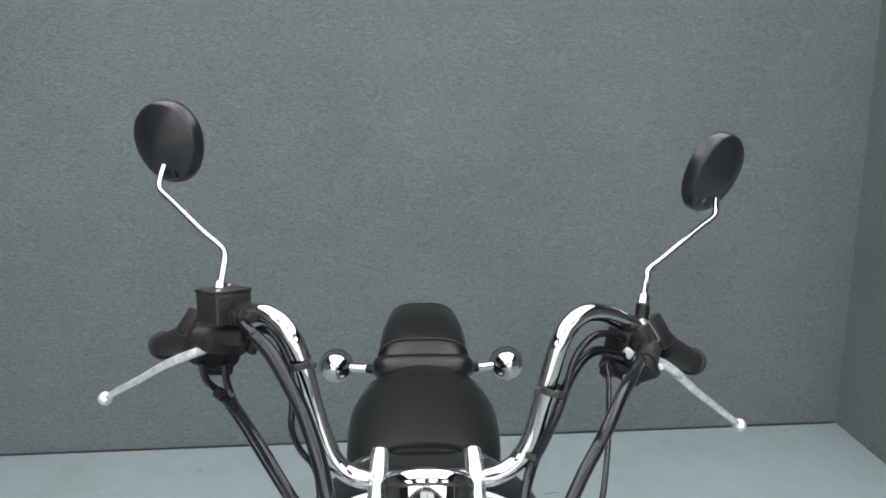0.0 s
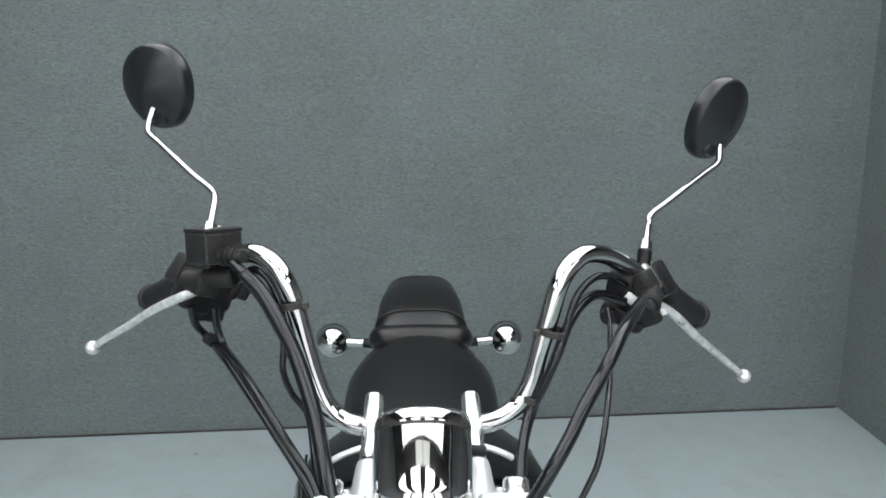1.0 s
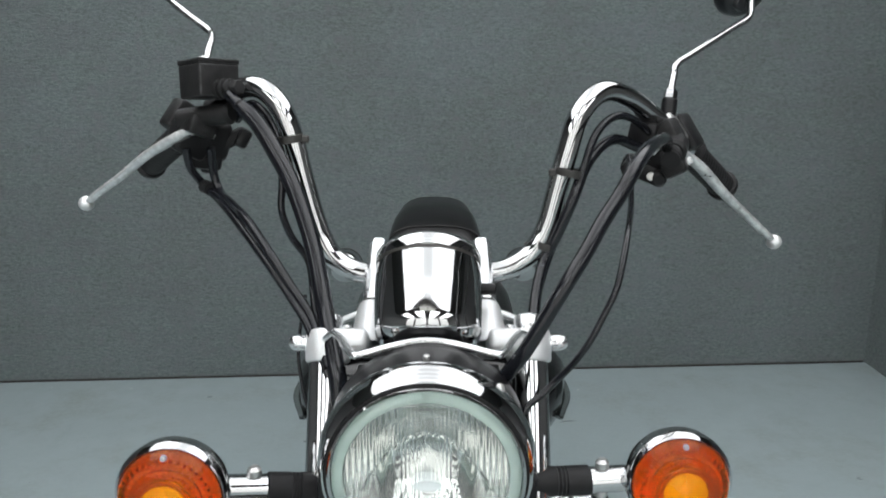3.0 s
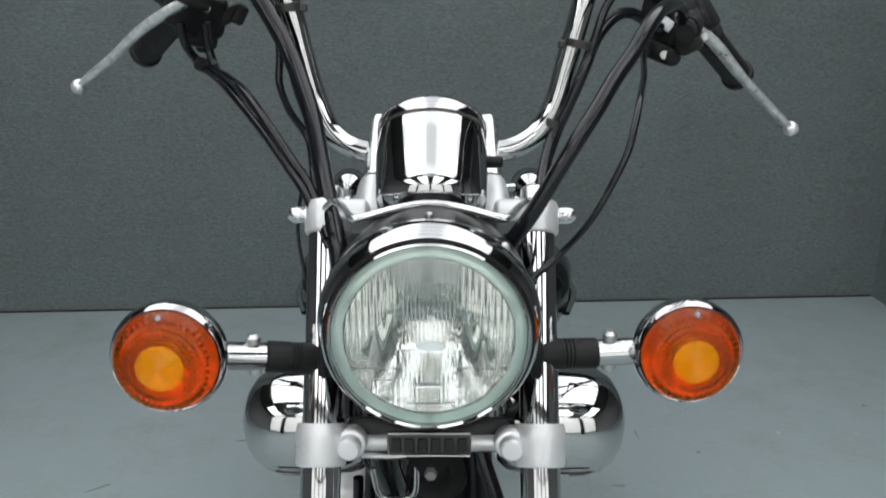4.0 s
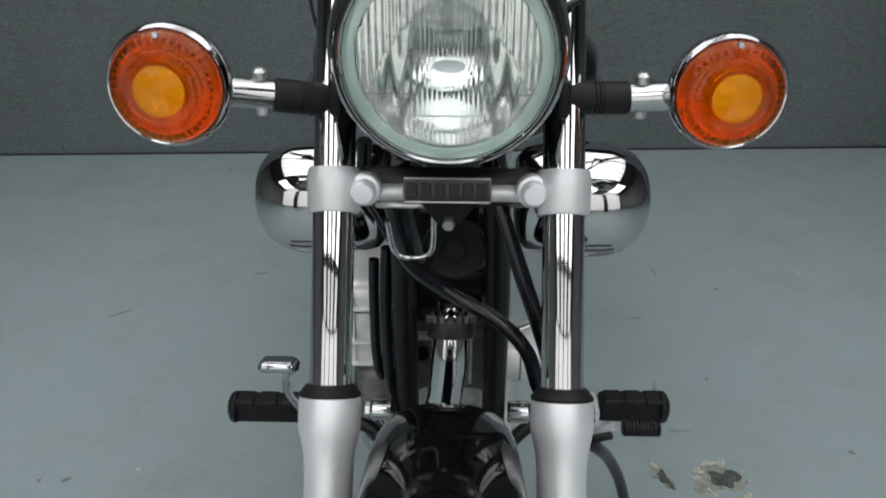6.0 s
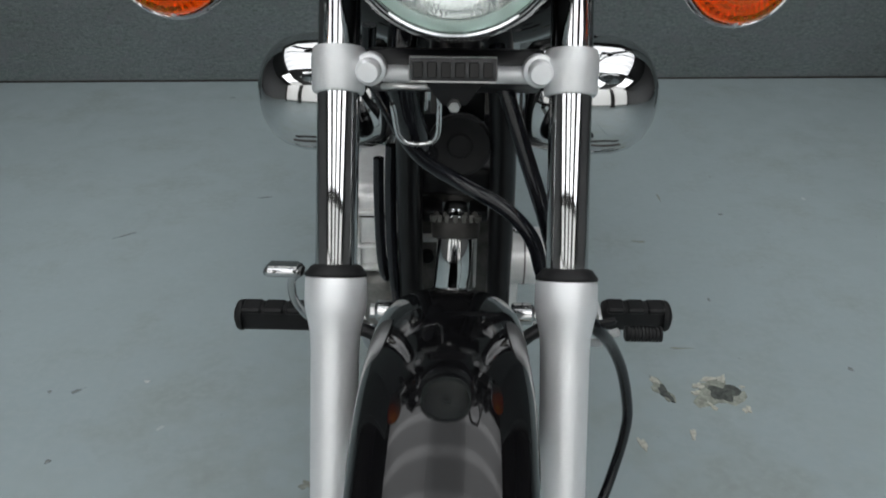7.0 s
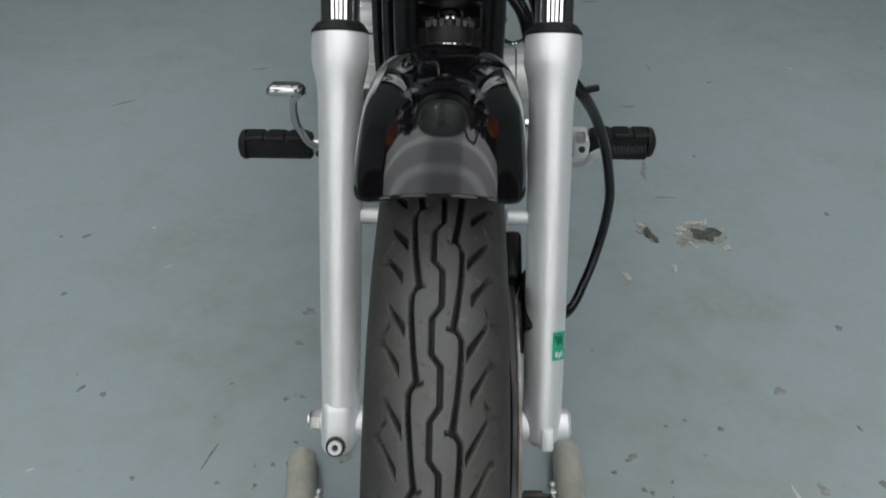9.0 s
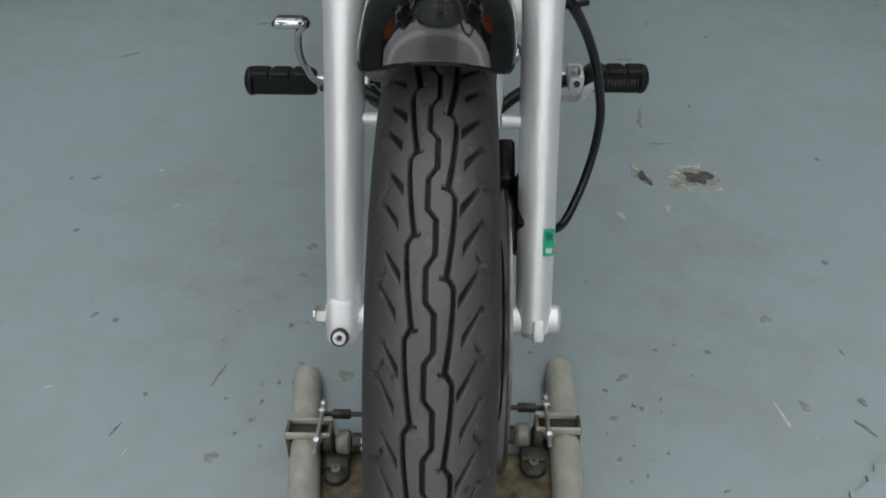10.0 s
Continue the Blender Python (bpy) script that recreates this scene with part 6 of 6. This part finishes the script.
# ---- the wheel chock ----
chock = new("wheel_chock")
chock.matrix_basis = pose(0.0065, 0, 0, 0, 0, 1.7)
tagged(chock, "cream painted tubular wheel chock with grimy clamps on the floor", "wheel chock")
for s, x, end, slope, y in ((-1, -0.184, (-0.1960, 0.634), 0.140, 0.506), (1, 0.166, (0.169, 0.658), 0.040, 0.524)):
    back = Vector((s * slope, 1, 0))
    part("side_tube", lathe([(0, 0), (0.018, 0.0), (0.0196, 0.002), (0.0196, 0.926), (0.0182, 0.938), (0.012, 0.944), (0, 0.945)], Vector((end[0], end[1], 0.0198)) - back.normalized() * 0.945, back, 32), CREAM, chock, "cream painted steel tube")
    xc = x - s * 0.013
    clamp = part("clamp", block((0.058, 0.0045, 0.010), pose(xc, y - 0.0125, 0.0440), 0.0012), CREAM, chock, "bolted steel clamp with chipped cream paint")
    part("clamp_jaw", block((0.058, 0.0045, 0.010), pose(xc, y + 0.0125, 0.0440), 0.0012), CREAM, clamp, "cream painted jaw")
    part("clamp_band", block((0.054, 0.021, 0.040), pose(xc, y, 0.0215), 0.002), GREASE, clamp, "dark greasy clamp body")
    for q in (-1, 1):
        part("clamp_cheek", block((0.0045, 0.028, 0.046), pose(xc + q * 0.0275, y, 0.0255), 0.001), GRIME, clamp)
    xi = x - s * 0.027
    bm = rod((xi, y - 0.046, 0.051), (xi, y + 0.036, 0.051), 0.0030, 12)
    bmesh.ops.create_uvsphere(bm, u_segments=12, v_segments=8, radius=0.0052, matrix=Matrix.Translation((xi, y + 0.038, 0.051)))
    hexnut((xi, y - 0.024, 0.051), (0, -1, 0), 0.0062, 0.006, bm)
    hexnut((xi, y + 0.026, 0.051), (0, -1, 0), 0.0066, 0.005, bm)
    part("clamp_bolt", bm, STEEL, clamp)
    part("roller_sleeve", rod((x - s * 0.050, y - 0.012, 0.034), (x - s * 0.068, y - 0.012, 0.034), 0.0155, 28, 0.003), DULL_CREAM, chock)
    part("sleeve_seat", rod((x - s * 0.034, y - 0.012, 0.030), (x - s * 0.047, y - 0.012, 0.033), 0.0135, 24, 0.002), GREASE, chock)
    part("roller_shaft", rod((x - s * 0.070, y - 0.012, 0.034), (x - s * 0.125, y - 0.012, 0.034), 0.012, 24), GREASE, chock)
    part("shaft_nut", hexnut((x - s * 0.082, y - 0.012, 0.034), (-s, 0, 0), 0.0135, 0.010), STEEL, chock)
    part("pull_rod", rod((x - s * 0.028, y + 0.026, 0.044), (x - s * 0.12, y + 0.026, 0.044), 0.0034, 14), GREASE, chock)
    part("rod_end", block((0.026, 0.011, 0.011), pose(x - s * 0.052, y + 0.026, 0.044), 0.003), GREASE, chock)
    bm = lathe([(0, 0.010), (0.012, 0.010), (0.0165, 0.007), (0.0175, 0.0), (0, 0)], (x - s * (0.049 - 0.003 * s), y - 0.048, 0.012), (0, 0, 1), 28)
    block((0.032, 0.030, 0.016), pose(x - s * (0.049 - 0.003 * s), y - 0.032, 0.018), 0.004, 2, bm)
    lug = part("pivot_lug", bm, GREASE, chock)
    bm = lathe([(0, 0.003), (0.0035, 0.003), (0.0040, 0.005), (0.0060, 0.005), (0.0066, 0.0), (0, 0)], (x - s * (0.049 - 0.003 * s), y - 0.048, 0.021), (0, 0, 1), 20)
    part("lug_bolt", bm, DARK_ALU, lug, "scuffed socket head bolt")
part("base_plate", block((0.31, 0.60, 0.008), pose(-0.009, 0.20, 0.008), 0.002), GRIME, chock, "grimy steel base plate")


# ---- marks on the floor ----
def floor_patch(name, at, size, turn, mat, label, seed, rough=0.45, h=0.0012):
    """A thin ragged flake or stain lying on the floor."""
    rnd = random.Random(seed)
    bm = bmesh.new()
    n = 22
    ph = [rnd.uniform(0, 6.28) for _ in range(4)]
    ring = []
    for i in range(n):
        a = 2 * math.pi * i / n
        k = 1 + rough * (0.5 * math.sin(2 * a + ph[0]) * 0.6 + 0.4 * math.sin(3 * a + ph[1]) + 0.3 * math.sin(5 * a + ph[2]) + 0.25 * rnd.uniform(-1, 1))
        ring.append((size[0] * k * math.cos(a), size[1] * k * math.sin(a)))
    low = [bm.verts.new((x, y, 0)) for x, y in ring]
    top = [bm.verts.new((x * 0.94, y * 0.94, h)) for x, y in ring]
    for i in range(n):
        bm.faces.new((low[i], low[(i + 1) % n], top[(i + 1) % n], top[i]))
    bm.faces.new(top)
    ob = part(name, bm, mat, None, "", 0)
    ob.matrix_basis = pose(at[0], at[1], 0.0005, 0, 0, turn)
    return tagged(ob, label, "floor mark", kind="structure")


BARE = material("bare_concrete", (0.075, 0.085, 0.078), 0.7, bump=0.5, bump_scale=120, vary=0.6, vary_scale=90)
CHIP = material("pale_filler", (0.50, 0.50, 0.43), 0.7, bump=0.3, bump_scale=150, vary=0.3, vary_scale=120)
WORN = material("dirty_worn_paint", (0.29, 0.31, 0.265), 0.65, bump=0.3, bump_scale=150, vary=0.45, vary_scale=70)
SCUFF = material("dark_scuff", (0.20, 0.22, 0.215), 0.6, vary=0.4, vary_scale=60)
floor_patch("chip", (0.463, 1.228), (0.040, 0.043), 10, WORN, "dirty worn rim round a chipped spot in the floor paint", 3, 0.6)
for q, (dx, dy, w, h) in enumerate(((-0.035, 0.018, 0.010, 0.008), (-0.012, 0.040, 0.016, 0.006), (0.014, 0.042, 0.012, 0.007), (0.041, -0.044, 0.009, 0.007), (-0.042, -0.002, 0.006, 0.009), (-0.020, -0.040, 0.012, 0.004), (0.047, 0.020, 0.004, 0.004))):
    floor_patch("flake", (0.463 + dx, 1.228 + dy), (w, h), 25 * q, CHIP, "pale flake at the rim of a floor chip", 60 + q, 0.6, 0.0018)
floor_patch("stain", (0.473, 1.229), (0.027, 0.025), 10, BARE, "bare chipped spot in the floor paint", 4, 0.6, 0.002)
floor_patch("chip", (0.357, 1.232), (0.014, 0.034), 18, WORN, "dirty worn rim round a chipped spot in the floor paint", 5, 0.6)
floor_patch("flake", (0.348, 1.258), (0.006, 0.012), 20, CHIP, "pale flake at the rim of a floor chip", 71, 0.6, 0.0018)
floor_patch("stain", (0.362, 1.222), (0.010, 0.020), 22, BARE, "bare chipped spot in the floor paint", 6, 0.6, 0.002)
floor_patch("chip", (0.300, 1.082), (0.006, 0.017), 15, CHIP, "small pale chip in the floor paint", 7)
floor_patch("chip", (0.392, 1.112), (0.0045, 0.016), -8, CHIP, "small pale chip in the floor paint", 8)
OILY = material("brown_stain", (0.255, 0.275, 0.235), 0.5, vary=0.35, vary_scale=80)
PALE = material("pale_scratch", (0.54, 0.56, 0.54), 0.6, vary=0.2, vary_scale=80)
k = 20
for x, y, w, h, turn in ((-0.887, 1.753, 0.028, 0.003, 38), (-0.703, 0.976, 0.005, 0.005, 0), (-0.577, 0.750, 0.003, 0.009, -25), (-0.538, 0.739, 0.005, 0.005, 10), (-0.437, 0.587, 0.003, 0.004, 0),
                         (0.638, 0.958, 0.006, 0.006, 0), (0.737, 1.318, 0.005, 0.006, 20), (0.591, 0.732, 0.002, 0.007, 25), (0.308, 0.721, 0.003, 0.002, 0), (0.387, 0.720, 0.005, 0.004, 0),
                         (0.587, 0.631, 0.005, 0.008, 30), (0.573, 0.583, 0.003, 0.018, 40), (0.216, 0.880, 0.002, 0.002, 0), (0.515, 1.550, 0.003, 0.006, 0), (-0.342, 0.630, 0.0015, 0.024, -14),
                         (-0.591, 1.989, 0.016, 0.003, 20), (0.638, 1.970, 0.007, 0.004, 0), (-0.916, 2.79, 0.010, 0.004, 30), (0.381, 2.621, 0.026, 0.004, 12), (-0.786, 1.151, 0.004, 0.004, 0),
                         (0.116, 0.704, 0.003, 0.002, 0), (0.27, 0.60, 0.003, 0.004, 0), (0.30, 0.62, 0.002, 0.003, 0), (-0.25, 0.62, 0.003, 0.004, 0), (-0.456, 0.52, 0.0015, 0.014, -20)):
    k += 1
    floor_patch("scuff", (x, y), (w, h), turn, SCUFF, "small dark scuff on the floor paint", k, 0.35, 0.0006)
for x, y, w, h, turn in ((-0.261, 0.952, 0.010, 0.009, 0), (-0.263, 0.871, 0.006, 0.006, 0), (-0.155, 0.640, 0.012, 0.010, 10), (0.495, 0.803, 0.009, 0.008, 0), (0.417, 1.365, 0.022, 0.003, 5),
                         (0.393, 1.500, 0.004, 0.034, -8), (0.386, 1.458, 0.005, 0.018, 10), (0.399, 1.806, 0.018, 0.005, 0), (0.491, 2.062, 0.003, 0.022, 5), (-0.312, 0.482, 0.008, 0.009, 0), (0.502, 0.618, 0.006, 0.011, 30), (0.25, 0.66, 0.010, 0.005, 30), (0.23, 0.58, 0.006, 0.005, 60)):
    k += 1
    floor_patch("stain", (x, y), (w, h), turn, OILY, "faint brown stain on the floor paint", k, 0.5, 0.0004)
for x, y, w, h, turn in ((-0.616, 1.192, 0.005, 0.004, 0), (0.464, 0.605, 0.0022, 0.020, 14), (-0.582, 0.593, 0.006, 0.002, 40), (-0.429, 0.484, 0.0015, 0.010, -15), (0.468, 0.586, 0.003, 0.010, 16)):
    k += 1
    floor_patch("scratch", (x, y), (w, h), turn, PALE, "pale scratch in the floor paint", k, 0.4, 0.0004)

rnd = random.Random(11)
for i in range(26):
    side = rnd.choice((-1, 1))
    x, y = side * rnd.uniform(0.20, 0.36), rnd.uniform(0.46, 0.78)
    floor_patch("speck", (x, y), (rnd.uniform(0.0012, 0.004), rnd.uniform(0.0012, 0.005)), rnd.uniform(0, 180), SCUFF if i % 3 else OILY, "tiny speck of dirt on the floor paint", 200 + i, 0.5, 0.0005)

# chipped edge of a floor plate
bm = bmesh.new()
rnd = random.Random(5)
edge = [(0.40 + 0.30 * t + 0.006 * rnd.uniform(-1, 1), 0.36 + 0.30 * t + 0.030 * math.sin(math.pi * t) * -0.4 + 0.006 * rnd.uniform(-1, 1)) for t in np.linspace(0, 1, 34)]
ring = edge + [(1.5, 0.70), (1.5, -0.6), (0.38, -0.6)]
loft([[Vector((x, y, 0.001)) for x, y in ring], [Vector((x, y, 0.006)) for x, y in ring]], bm)
tagged(part("floor_plate", bm, FLOOR, None, "", 0), "grey painted floor plate with a chipped edge", "floor plate", kind="structure")
